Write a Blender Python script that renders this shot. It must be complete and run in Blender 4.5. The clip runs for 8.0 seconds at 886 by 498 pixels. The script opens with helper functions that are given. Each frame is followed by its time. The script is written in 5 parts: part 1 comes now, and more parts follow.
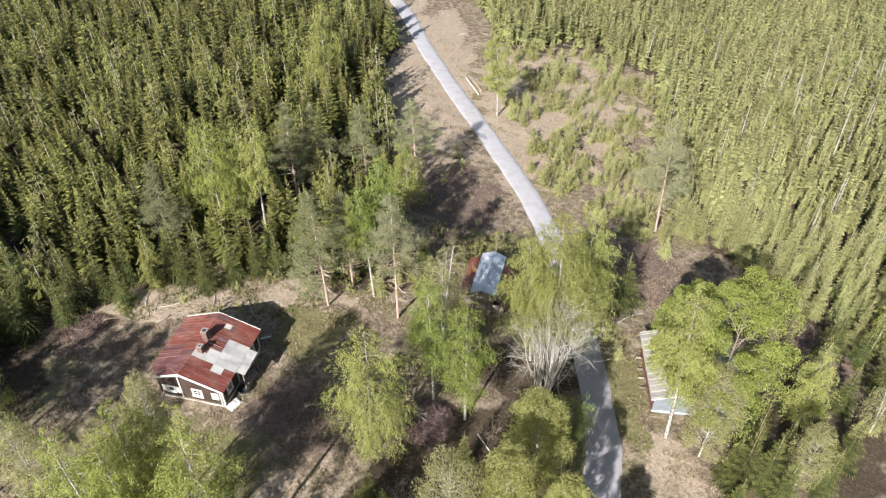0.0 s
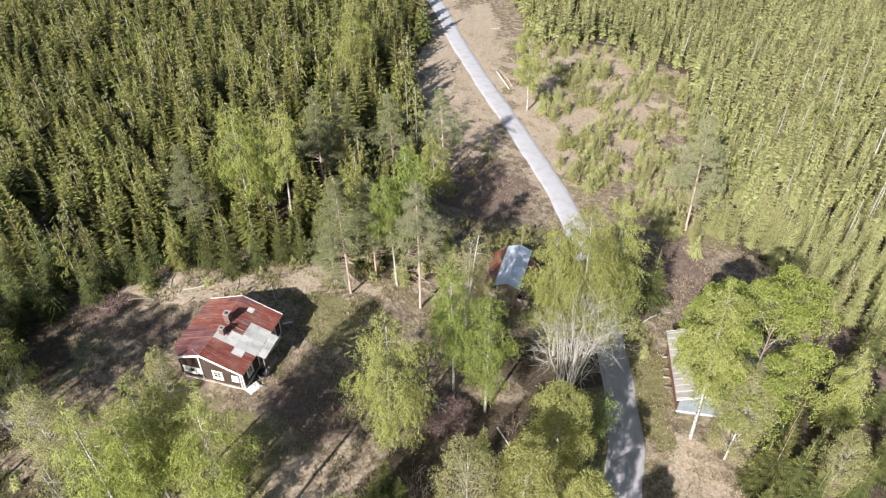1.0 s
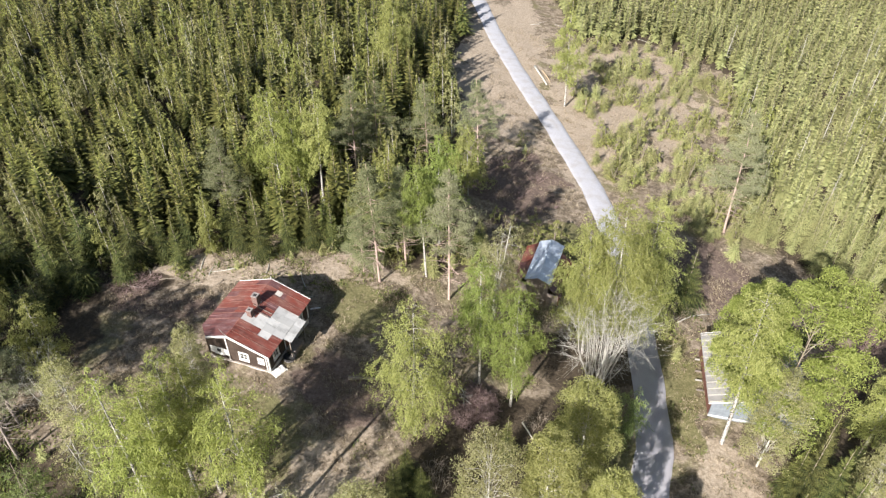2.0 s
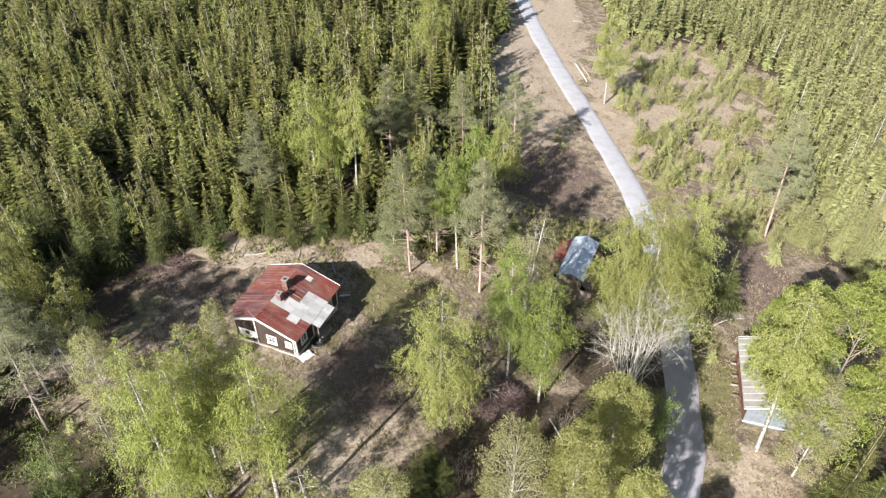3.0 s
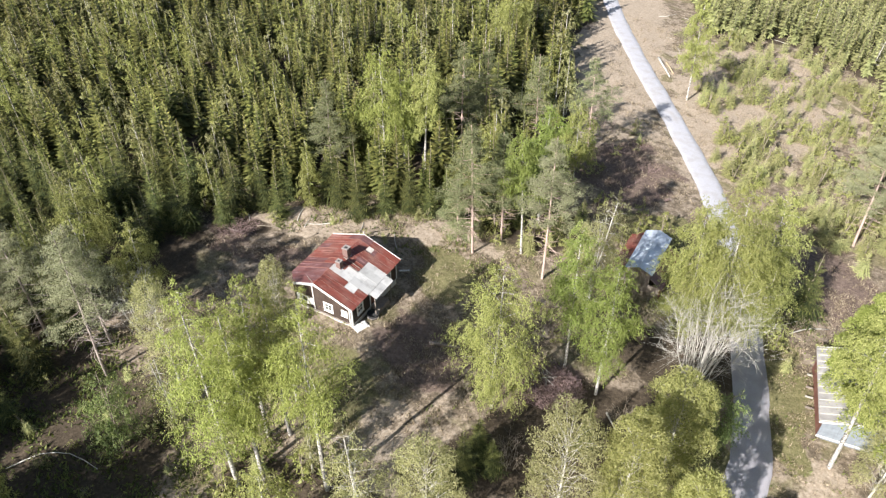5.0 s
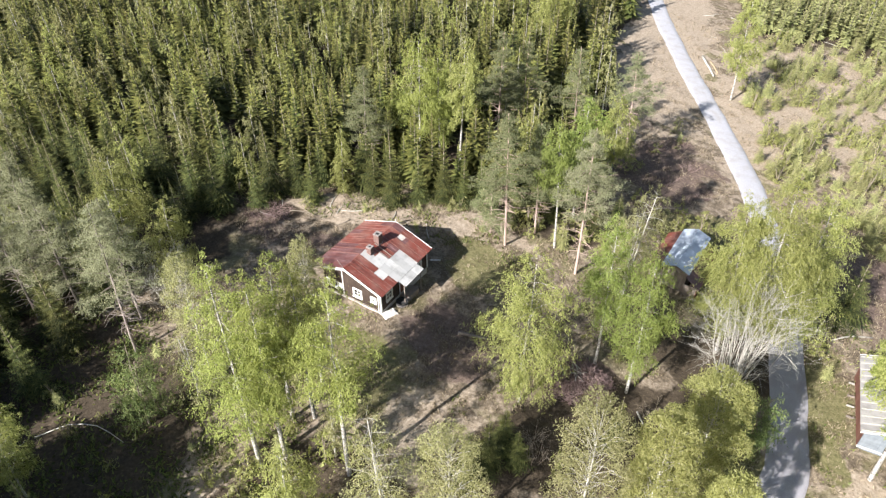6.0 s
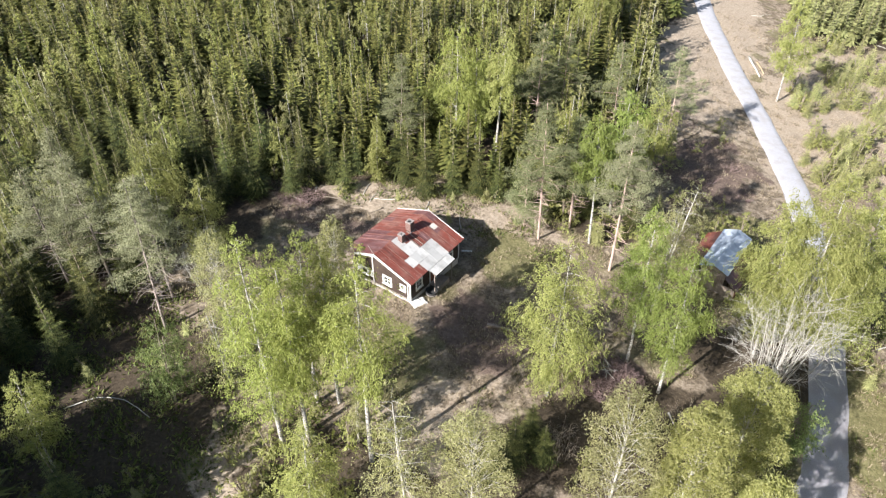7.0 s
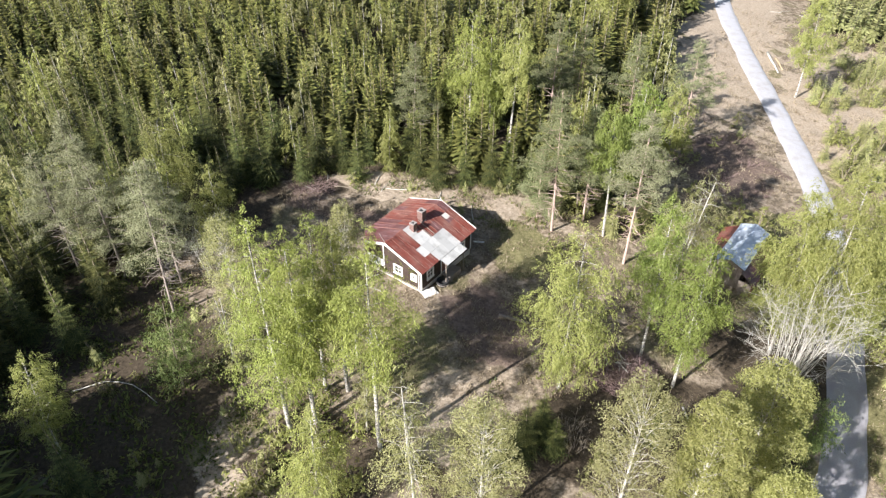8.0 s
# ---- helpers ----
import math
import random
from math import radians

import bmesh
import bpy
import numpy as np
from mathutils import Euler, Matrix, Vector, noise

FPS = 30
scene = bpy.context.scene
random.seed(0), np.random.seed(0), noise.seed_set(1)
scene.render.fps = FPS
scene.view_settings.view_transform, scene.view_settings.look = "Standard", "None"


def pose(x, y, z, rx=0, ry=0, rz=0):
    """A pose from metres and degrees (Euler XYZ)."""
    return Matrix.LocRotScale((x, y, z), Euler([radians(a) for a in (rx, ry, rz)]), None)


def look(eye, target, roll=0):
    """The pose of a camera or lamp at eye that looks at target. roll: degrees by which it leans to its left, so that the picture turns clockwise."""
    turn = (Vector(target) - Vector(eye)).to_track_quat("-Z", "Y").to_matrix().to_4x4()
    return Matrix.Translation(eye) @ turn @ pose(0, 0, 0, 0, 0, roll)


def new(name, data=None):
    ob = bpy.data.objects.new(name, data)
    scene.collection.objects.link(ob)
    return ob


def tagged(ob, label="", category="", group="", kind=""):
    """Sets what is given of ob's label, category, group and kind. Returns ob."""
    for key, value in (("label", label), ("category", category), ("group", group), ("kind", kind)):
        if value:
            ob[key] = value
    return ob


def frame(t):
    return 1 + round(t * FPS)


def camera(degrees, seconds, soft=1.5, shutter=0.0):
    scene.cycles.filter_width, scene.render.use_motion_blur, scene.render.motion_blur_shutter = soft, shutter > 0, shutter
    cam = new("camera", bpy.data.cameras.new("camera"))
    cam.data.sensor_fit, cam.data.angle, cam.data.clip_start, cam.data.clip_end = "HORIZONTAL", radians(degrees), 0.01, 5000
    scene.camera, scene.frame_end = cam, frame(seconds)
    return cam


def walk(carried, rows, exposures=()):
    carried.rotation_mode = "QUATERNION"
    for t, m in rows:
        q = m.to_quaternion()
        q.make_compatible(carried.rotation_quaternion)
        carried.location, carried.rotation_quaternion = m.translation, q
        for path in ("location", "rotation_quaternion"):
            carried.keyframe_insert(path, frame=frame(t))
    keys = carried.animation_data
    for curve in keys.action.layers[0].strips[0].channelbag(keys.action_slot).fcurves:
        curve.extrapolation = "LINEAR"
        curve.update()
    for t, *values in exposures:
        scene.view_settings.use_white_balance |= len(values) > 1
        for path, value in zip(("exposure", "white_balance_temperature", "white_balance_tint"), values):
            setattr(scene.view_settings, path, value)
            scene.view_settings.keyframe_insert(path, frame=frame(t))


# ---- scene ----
cam = camera(64.8, 8.0, 1.3)
METRES, EYE, TILT, LEAN, TURN = 11.0, 55.6, -39.7, 0.2, 0.0
EXPOSURE = 1.08
ROWS = [
    (0.0, 0.0, 0.0, 0.0, 0.0, -0.0, -0.0),
    (0.5, 0.0044, 0.0386, -0.0471, 0.85, -0.01, -0.71),
    (1.0, 0.0084, 0.0787, -0.0942, 2.1, -0.05, -1.77),
    (1.5, 0.01, 0.1189, -0.1408, 3.35, -0.1, -2.84),
    (3.0, 0.0132, 0.2449, -0.2806, 7.3, -0.36, -6.0),
    (3.5, 0.0118, 0.285, -0.3285, 8.59, -0.49, -7.06),
    (4.0, 0.0114, 0.3242, -0.3789, 9.89, -0.67, -8.13),
    (4.5, 0.0108, 0.363, -0.4306, 11.21, -0.85, -9.19),
    (6.0, 0.0091, 0.4862, -0.5824, 15.24, -1.53, -12.31),
    (6.5, 0.0093, 0.5261, -0.6285, 16.62, -1.8, -13.34),
    (7.0, 0.0088, 0.5658, -0.6772, 17.99, -2.12, -14.38),
    (7.5, 0.0041, 0.6022, -0.7226, 18.75, -2.32, -14.97),
    (8.0, 0.0008, 0.6392, -0.7677, 18.94, -2.37, -15.13),
]
walk(cam, [(t, pose(0, 0, EYE, TILT, LEAN, TURN) @ pose(METRES * x, METRES * y, METRES * z, 90 + pitch, roll, yaw)) for t, x, y, z, yaw, pitch, roll in ROWS],
     exposures=[(t, EXPOSURE + e, kelvin, 10) for t, e, kelvin in ((0.0, 0.0, 6450), (1.5, 0.04, 6430), (3.0, 0.1, 6390), (4.5, 0.17, 6340), (6.5, 0.25, 6290), (8.0, 0.27, 6270))])


# ---------- world, sun, exposure ----------
SUN_AZ, SUN_EL = 63.0, 33.0          # degrees: shadows run towards SUN_AZ (from +x to +y)
world = bpy.data.worlds.new("sky")
scene.world = world
world.use_nodes = True
wn = world.node_tree.nodes
sky = wn.new("ShaderNodeTexSky")
sky.sky_type, sky.sun_disc = "NISHITA", False
sky.sun_elevation = radians(SUN_EL)
sky.sun_rotation = radians(90 - (SUN_AZ + 180))
sky.air_density, sky.dust_density = 1.2, 1.5
wn["Background"].inputs["Strength"].default_value = 0.05
world.node_tree.links.new(sky.outputs[0], wn["Background"].inputs["Color"])
sun = new("sun", bpy.data.lights.new("sun", "SUN"))
sun.data.energy, sun.data.angle, sun.data.color = 5.0, radians(0.55), (1.0, 0.955, 0.91)
SUNDIR = Vector((math.cos(radians(SUN_AZ)), math.sin(radians(SUN_AZ)), -math.tan(radians(SUN_EL))))
sun.matrix_world = look((0, 0, 90), Vector((0, 0, 90)) + SUNDIR)


# ---------- materials ----------
class Nodes:
    """Short hand for building one node material."""

    def __init__(self, name):
        self.mat = bpy.data.materials.new(name)
        self.mat.use_nodes = True
        self.tree = self.mat.node_tree
        self.bsdf = self.tree.nodes["Principled BSDF"]
        self.out = self.tree.nodes["Material Output"]

    def add(self, kind):
        return self.tree.nodes.new(kind)

    def link(self, a, b):
        self.tree.links.new(a, b)

    def coords(self, scale=(1, 1, 1), world_space=False):
        src = self.add("ShaderNodeNewGeometry").outputs["Position"] if world_space else self.add("ShaderNodeTexCoord").outputs["Object"]
        m = self.add("ShaderNodeMapping")
        m.inputs["Scale"].default_value = scale
        self.link(src, m.inputs["Vector"])
        return m.outputs[0]

    def noise(self, scale, detail=4, rough=0.6, vec=None):
        n = self.add("ShaderNodeTexNoise")
        n.inputs["Scale"].default_value, n.inputs["Detail"].default_value, n.inputs["Roughness"].default_value = scale, detail, rough
        if vec is not None:
            self.link(vec, n.inputs["Vector"])
        return n.outputs["Fac"]

    def ramp(self, fac, *stops):
        r = self.add("ShaderNodeValToRGB")
        e = r.color_ramp.elements
        while len(e) < len(stops):
            e.new(0.5)
        for el, (p, c) in zip(e, stops):
            el.position = p
            el.color = (*c, 1) if len(c) == 3 else c
        self.link(fac, r.inputs[0])
        return r.outputs[0]

    def mix(self, fac, a, b, blend="MIX"):
        m = self.add("ShaderNodeMix")
        m.data_type, m.blend_type = "RGBA", blend
        for sock, v in ((m.inputs[0], fac), (m.inputs[6], a), (m.inputs[7], b)):
            if isinstance(v, (int, float)):
                sock.default_value = v
            elif isinstance(v, tuple):
                sock.default_value = (*v, 1)
            else:
                self.link(v, sock)
        return m.outputs[2]

    def bump(self, fac, strength, dist=0.02):
        b = self.add("ShaderNodeBump")
        b.inputs["Strength"].default_value, b.inputs["Distance"].default_value = strength, dist
        self.link(fac, b.inputs["Height"])
        self.link(b.outputs[0], self.bsdf.inputs["Normal"])

    def done(self, color=None, rough=0.8, metal=0.0, spec=0.3):
        if color is not None:
            if isinstance(color, tuple):
                self.bsdf.inputs["Base Color"].default_value = (*color, 1)
            else:
                self.link(color, self.bsdf.inputs["Base Color"])
        self.bsdf.inputs["Roughness"].default_value = rough
        self.bsdf.inputs["Metallic"].default_value = metal
        self.bsdf.inputs["Specular IOR Level"].default_value = spec
        return self.mat


def grey(v):
    return (v, v, v)


def leaf_material(name, dark, mid, light, through_light=0.35, shift=0.25, hue=(0.495, 0.506), old=None):
    n = Nodes(name)
    isl = n.add("ShaderNodeNewGeometry").outputs["Random Per Island"]
    tint = n.add("ShaderNodeAttribute")
    tint.attribute_name = "tint"
    both = n.add("ShaderNodeMath")
    both.operation = "ADD"
    n.link(n.add("ShaderNodeObjectInfo").outputs["Random"], both.inputs[0])
    n.link(tint.outputs["Fac"], both.inputs[1])
    part_of = n.add("ShaderNodeMath")
    part_of.operation = "FRACT"
    n.link(both.outputs[0], part_of.inputs[0])
    obj = part_of.outputs[0]
    col = n.ramp(isl, (0.0, dark), (0.5, mid), (1.0, light))
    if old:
        # crown shade put into the colour: dark inwards, light at the fresh tips
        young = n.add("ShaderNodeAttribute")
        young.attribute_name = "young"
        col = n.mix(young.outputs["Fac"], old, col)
    hsv = n.add("ShaderNodeHueSaturation")
    n.link(col, hsv.inputs["Color"])
    mr = n.add("ShaderNodeMapRange")
    mr.inputs["To Min"].default_value, mr.inputs["To Max"].default_value = 1 - shift, 1 + shift
    n.link(obj, mr.inputs["Value"])
    n.link(mr.outputs[0], hsv.inputs["Value"])
    mh = n.add("ShaderNodeMapRange")
    mh.inputs["To Min"].default_value, mh.inputs["To Max"].default_value = hue
    n.link(obj, mh.inputs["Value"])
    n.link(mh.outputs[0], hsv.inputs["Hue"])
    n.done(hsv.outputs[0], 0.55, 0, 0.25)
    tr = n.add("ShaderNodeBsdfTranslucent")
    n.link(hsv.outputs[0], tr.inputs["Color"])
    ms = n.add("ShaderNodeMixShader")
    ms.inputs[0].default_value = through_light
    n.link(n.bsdf.outputs[0], ms.inputs[1])
    n.link(tr.outputs[0], ms.inputs[2])
    n.link(ms.outputs[0], n.out.inputs["Surface"])
    return n.mat


def bark_material(name, a, b, band=(6, 6, 1.5), marks=None):
    n = Nodes(name)
    v = n.coords(band)
    fac = n.noise(3.0, 5, 0.65, v)
    col = n.ramp(fac, (0.35, a), (0.65, b))
    if marks:
        v2 = n.coords((3, 3, 9))
        col = n.mix(n.ramp(n.noise(1.6, 3, 0.6, v2), (0.51, grey(0)), (0.58, grey(1))), col, marks)
    n.bump(fac, 0.5, 0.02)
    return n.done(col, 0.85)


def ground_material():
    n = Nodes("dry_grass_ground")
    v = n.coords((1, 1, 1))
    big = n.noise(0.16, 5, 0.6, v)
    mid = n.noise(0.9, 6, 0.68, v)
    fine = n.noise(3.2, 9, 0.8, v)

    def zone(name):
        a = n.add("ShaderNodeAttribute")
        a.attribute_name = name
        m = n.add("ShaderNodeMath")
        m.operation = "MULTIPLY_ADD"
        n.link(mid, m.inputs[0])
        m.inputs[1].default_value = 0.9
        n.link(a.outputs["Fac"], m.inputs[2])
        return n.ramp(m.outputs[0], (0.86, grey(0)), (1.02, grey(1)))

    straw = n.ramp(fine, (0.28, (0.13, 0.093, 0.062)), (0.48, (0.34, 0.275, 0.205)), (0.72, (0.55, 0.465, 0.375)))
    brown = n.ramp(fine, (0.30, (0.048, 0.038, 0.027)), (0.5, (0.15, 0.118, 0.084)), (0.72, (0.32, 0.255, 0.188)))
    heath = n.ramp(fine, (0.3, (0.06, 0.042, 0.035)), (0.52, (0.17, 0.125, 0.10)), (0.76, (0.33, 0.255, 0.21)))
    moss = n.ramp(fine, (0.3, (0.07, 0.066, 0.03)), (0.52, (0.18, 0.165, 0.08)), (0.76, (0.34, 0.295, 0.165)))
    # near-black: needle floor of the woods, and tree shade painted on open ground
    litter_shade = n.ramp(fine, (0.3, (0.028, 0.022, 0.016)), (0.55, (0.085, 0.066, 0.046)), (0.8, (0.20, 0.155, 0.112)))
    col = n.mix(n.ramp(mid, (0.44, grey(0)), (0.60, grey(0.8))), brown, straw)
    col = n.mix(n.ramp(big, (0.52, grey(0)), (0.60, grey(0.7))), col, moss)
    col = n.mix(zone("straw"), col, straw)
    col = n.mix(zone("moss"), col, moss)
    col = n.mix(zone("heath"), col, heath)
    col = n.mix(zone("litter_shade"), col, litter_shade)
    n.bump(mid, 0.6, 0.3)
    return n.done(col, 0.95, 0, 0.1)


def road_material():
    n = Nodes("pale_gravel")
    v = n.coords((1, 1, 1))
    fine = n.noise(14.0, 6, 0.75, v)
    big = n.noise(0.6, 4, 0.6, v)
    col = n.ramp(fine, (0.3, (0.31, 0.305, 0.325)), (0.55, (0.45, 0.445, 0.47)), (0.8, (0.57, 0.565, 0.585)))
    col = n.mix(n.ramp(big, (0.45, grey(0)), (0.7, grey(0.6))), col, (0.33, 0.30, 0.27))
    # the stretch by the cottage is darker, in blots
    sep = n.add("ShaderNodeSeparateXYZ")
    n.link(v, sep.inputs[0])
    reach = n.add("ShaderNodeMapRange")
    reach.inputs["From Min"].default_value, reach.inputs["From Max"].default_value = 62.0, 48.0
    n.link(sep.outputs["Y"], reach.inputs["Value"])
    blot = n.ramp(n.noise(0.9, 5, 0.65, n.coords((1, 0.35, 1))), (0.36, grey(0.95)), (0.62, grey(0.25)))
    near_tone = n.add("ShaderNodeMath")
    near_tone.operation = "MULTIPLY"
    n.link(reach.outputs[0], near_tone.inputs[0])
    n.link(blot, near_tone.inputs[1])
    col = n.mix(near_tone.outputs[0], col, n.ramp(fine, (0.3, (0.27, 0.25, 0.27)), (0.7, (0.45, 0.425, 0.45))))
    n.bump(fine, 0.4, 0.03)
    return n.done(col, 0.95, 0, 0.15)


def rusty_material(name, paint, rust, dull, amount=0.5):
    """Old painted sheet: rust running down the slope, faded streaks, fine speckle."""
    n = Nodes(name)
    v = n.coords((1, 1, 1), True)
    run = n.noise(1.0, 6, 0.7, n.coords((0.5, 3.2, 0.5)))
    fade = n.noise(1.0, 5, 0.65, n.coords((0.9, 2.0, 0.9)))
    big = n.noise(0.35, 3, 0.5, v)
    fine = n.noise(14, 4, 0.65, v)
    info = n.add("ShaderNodeObjectInfo").outputs["Random"]
    col = n.mix(n.ramp(run, (amount - 0.08, grey(0)), (amount + 0.16, grey(1))), paint, rust)
    col = n.mix(n.ramp(fade, (0.50, grey(0)), (0.72, grey(0.7))), col, dull)
    col = n.mix(n.ramp(big, (0.48, grey(0)), (0.62, grey(0.35))), col, dull)
    col = n.mix(1.0, col, n.ramp(info, (0.0, grey(0.82)), (1.0, grey(1.1))), "MULTIPLY")
    col = n.mix(n.ramp(fine, (0.58, grey(0)), (0.75, grey(0.4))), col, dull)
    # thin bleached runs and flaked spots
    thin = n.noise(1.0, 4, 0.6, n.coords((0.45, 7.0, 0.45)))
    col = n.mix(n.ramp(thin, (0.60, grey(0)), (0.68, grey(0.55))), col, tuple(min(1, c * 1.7 + 0.04) for c in dull))
    spot = n.noise(2.3, 5, 0.7, v)
    col = n.mix(n.ramp(spot, (0.64, grey(0)), (0.70, grey(0.6))), col, tuple(min(1, c * 1.5 + 0.03) for c in dull))
    n.bump(fine, 0.1, 0.01)
    return n.done(col, 0.5, 0.0, 0.45)


def metal_sheet(name, base, stain, rough=0.45, metal=0.35):
    n = Nodes(name)
    v = n.coords((1, 1, 1), True)
    blot = n.noise(1.1, 6, 0.65, v)
    fine = n.noise(9, 4, 0.6, v)
    info = n.add("ShaderNodeObjectInfo").outputs["Random"]
    col = n.mix(n.ramp(blot, (0.48, grey(0)), (0.66, grey(0.8))), base, stain)
    col = n.mix(1.0, col, n.ramp(info, (0.0, grey(0.8)), (1.0, grey(1.06))), "MULTIPLY")
    wave = n.add("ShaderNodeTexWave")
    wave.bands_direction = "Y"
    wave.inputs["Scale"].default_value = 2.6
    n.link(n.coords((1, 1, 1)), wave.inputs["Vector"])
    n.bump(wave.outputs["Fac"], 0.06, 0.01)
    n.link(n.ramp(fine, (0.3, grey(rough - 0.12)), (0.7, grey(rough + 0.15))), n.bsdf.inputs["Roughness"])
    m = n.done(col, rough, metal, 0.5)
    return m


def board_material(name, a, b, along=2, pitch=0.16):
    """Weathered boards: grain runs along one axis."""
    n = Nodes(name)
    s = [9.0, 9.0, 9.0]
    s[along] = 0.7
    v = n.coords(tuple(s))
    fac = n.noise(1.5, 5, 0.65, v)
    blot = n.noise(0.9, 4, 0.6, n.coords((1, 1, 1)))
    col = n.ramp(fac, (0.3, a), (0.7, b))
    col = n.mix(n.ramp(blot, (0.45, grey(0)), (0.75, grey(0.4))), col, tuple(min(1, c * 1.5 + 0.02) for c in b))
    info = n.add("ShaderNodeObjectInfo").outputs["Random"]
    col = n.mix(1.0, col, n.ramp(info, (0.0, grey(0.8)), (1.0, grey(1.1))), "MULTIPLY")
    n.bump(fac, 0.4, 0.01)
    return n.done(col, 0.8, 0, 0.25)


def plain_material(name, a, b, scale=4, rough=0.7, metal=0.0):
    n = Nodes(name)
    fac = n.noise(scale, 5, 0.65, n.coords((1, 1, 1)))
    n.bump(fac, 0.2, 0.01)
    return n.done(n.ramp(fac, (0.3, a), (0.7, b)), rough, metal)


def glass_material():
    n = Nodes("window_glass")
    n.bsdf.inputs["Transmission Weight"].default_value = 1.0
    n.bsdf.inputs["IOR"].default_value = 1.45
    return n.done((0.85, 0.9, 0.9), 0.03, 0, 0.5)


M_GROUND, M_ROAD = ground_material(), road_material()
M_BIRCH = leaf_material("birch_leaves", (0.225, 0.240, 0.070), (0.325, 0.340, 0.108), (0.450, 0.450, 0.175), 0.48, 0.16)
M_BRIGHT = leaf_material("fresh_birch_leaves", (0.225, 0.254, 0.062), (0.322, 0.354, 0.096), (0.440, 0.468, 0.158), 0.48, 0.12)
M_YELLOW = leaf_material("young_olive_leaves", (0.275, 0.285, 0.092), (0.365, 0.370, 0.130), (0.480, 0.470, 0.205), 0.5, 0.12)
M_GREYLEAF = leaf_material("sparse_dull_leaves", (0.255, 0.252, 0.100), (0.350, 0.340, 0.155), (0.465, 0.445, 0.240), 0.48, 0.15)
M_MAPLE = leaf_material("lime_green_leaves", (0.185, 0.226, 0.050), (0.282, 0.328, 0.082), (0.405, 0.444, 0.138), 0.45, 0.1)
M_BUSH = leaf_material("deep_green_leaves", (0.110, 0.150, 0.048), (0.200, 0.260, 0.086), (0.330, 0.380, 0.150), 0.45)
M_PINE = leaf_material("pine_needles", (0.120, 0.135, 0.060), (0.180, 0.192, 0.092), (0.255, 0.260, 0.135), 0.25, 0.15)
M_GREYPINE = leaf_material("grey_pine_needles", (0.165, 0.175, 0.090), (0.230, 0.235, 0.128), (0.310, 0.305, 0.180), 0.25, 0.15)
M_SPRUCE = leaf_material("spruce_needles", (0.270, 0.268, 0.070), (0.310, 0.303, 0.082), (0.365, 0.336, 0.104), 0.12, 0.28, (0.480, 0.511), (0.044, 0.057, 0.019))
# darker copy of the spruce needles, with the wood front's shade in its colour
M_SPRUCE_SHADED = leaf_material("shaded_spruce_needles", (0.170, 0.182, 0.050), (0.205, 0.212, 0.062), (0.255, 0.246, 0.080), 0.12, 0.24, (0.484, 0.510), (0.030, 0.042, 0.017))
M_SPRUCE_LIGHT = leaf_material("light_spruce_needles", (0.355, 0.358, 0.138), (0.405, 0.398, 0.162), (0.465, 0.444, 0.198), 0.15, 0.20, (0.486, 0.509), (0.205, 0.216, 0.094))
M_GREEN = leaf_material("green_birch_leaves", (0.165, 0.215, 0.050), (0.250, 0.305, 0.078), (0.370, 0.425, 0.130), 0.48, 0.12)
M_PINEBARK_GREY = bark_material("grey_pine_bark", (0.20, 0.165, 0.145), (0.38, 0.32, 0.28))
M_DEADTWIG = bark_material("grey_dead_twigs", (0.28, 0.26, 0.23), (0.55, 0.52, 0.46))
M_GRASS = leaf_material("dry_straw", (0.16, 0.122, 0.075), (0.32, 0.26, 0.17), (0.50, 0.42, 0.29), 0.2)
M_HERB = leaf_material("low_green_plants", (0.05, 0.07, 0.015), (0.12, 0.14, 0.035), (0.22, 0.23, 0.07), 0.25)
M_BIRCHBARK = bark_material("birch_bark", (0.36, 0.335, 0.30), (0.62, 0.59, 0.54), (3, 3, 5), (0.06, 0.05, 0.045))
M_PINEBARK = bark_material("pine_bark", (0.34, 0.24, 0.20), (0.56, 0.43, 0.37))
M_GREYBARK = bark_material("grey_bark", (0.15, 0.12, 0.09), (0.33, 0.28, 0.22))
M_PALEBARK = bark_material("pale_twig_bark", (0.33, 0.31, 0.27), (0.58, 0.55, 0.49))
M_BRUSH = bark_material("red_brown_twigs", (0.15, 0.098, 0.094), (0.34, 0.245, 0.225))
M_RED = rusty_material("rusty_red_sheet", (0.205, 0.052, 0.036), (0.12, 0.038, 0.03), (0.27, 0.155, 0.125), 0.5)
M_PURPLE = rusty_material("dull_red_sheet", (0.155, 0.055, 0.048), (0.095, 0.042, 0.042), (0.22, 0.13, 0.125), 0.46)
M_SILVER = metal_sheet("zinc_sheet", (0.56, 0.55, 0.53), (0.36, 0.35, 0.33), 0.5, 0.12)
M_SEAM = plain_material("pale_rusty_seam", (0.18, 0.085, 0.065), (0.28, 0.155, 0.125), 6, 0.7)
M_BLUEMETAL = metal_sheet("blue_grey_sheet", (0.60, 0.66, 0.75), (0.45, 0.50, 0.57), 0.4, 0.0)
M_PALESHEET = metal_sheet("pale_fibre_sheet", (0.33, 0.315, 0.30), (0.22, 0.205, 0.195), 0.8, 0.0)
M_WALL = board_material("dark_brown_boards", (0.028, 0.02, 0.016), (0.075, 0.052, 0.04))
M_GREYWOOD = board_material("weathered_grey_boards", (0.15, 0.12, 0.10), (0.33, 0.28, 0.24))
M_OLDRED = board_material("faded_red_boards", (0.13, 0.055, 0.04), (0.25, 0.12, 0.09))
M_WHITE = plain_material("white_paint", (0.68, 0.66, 0.62), (0.82, 0.81, 0.78), 3, 0.6)
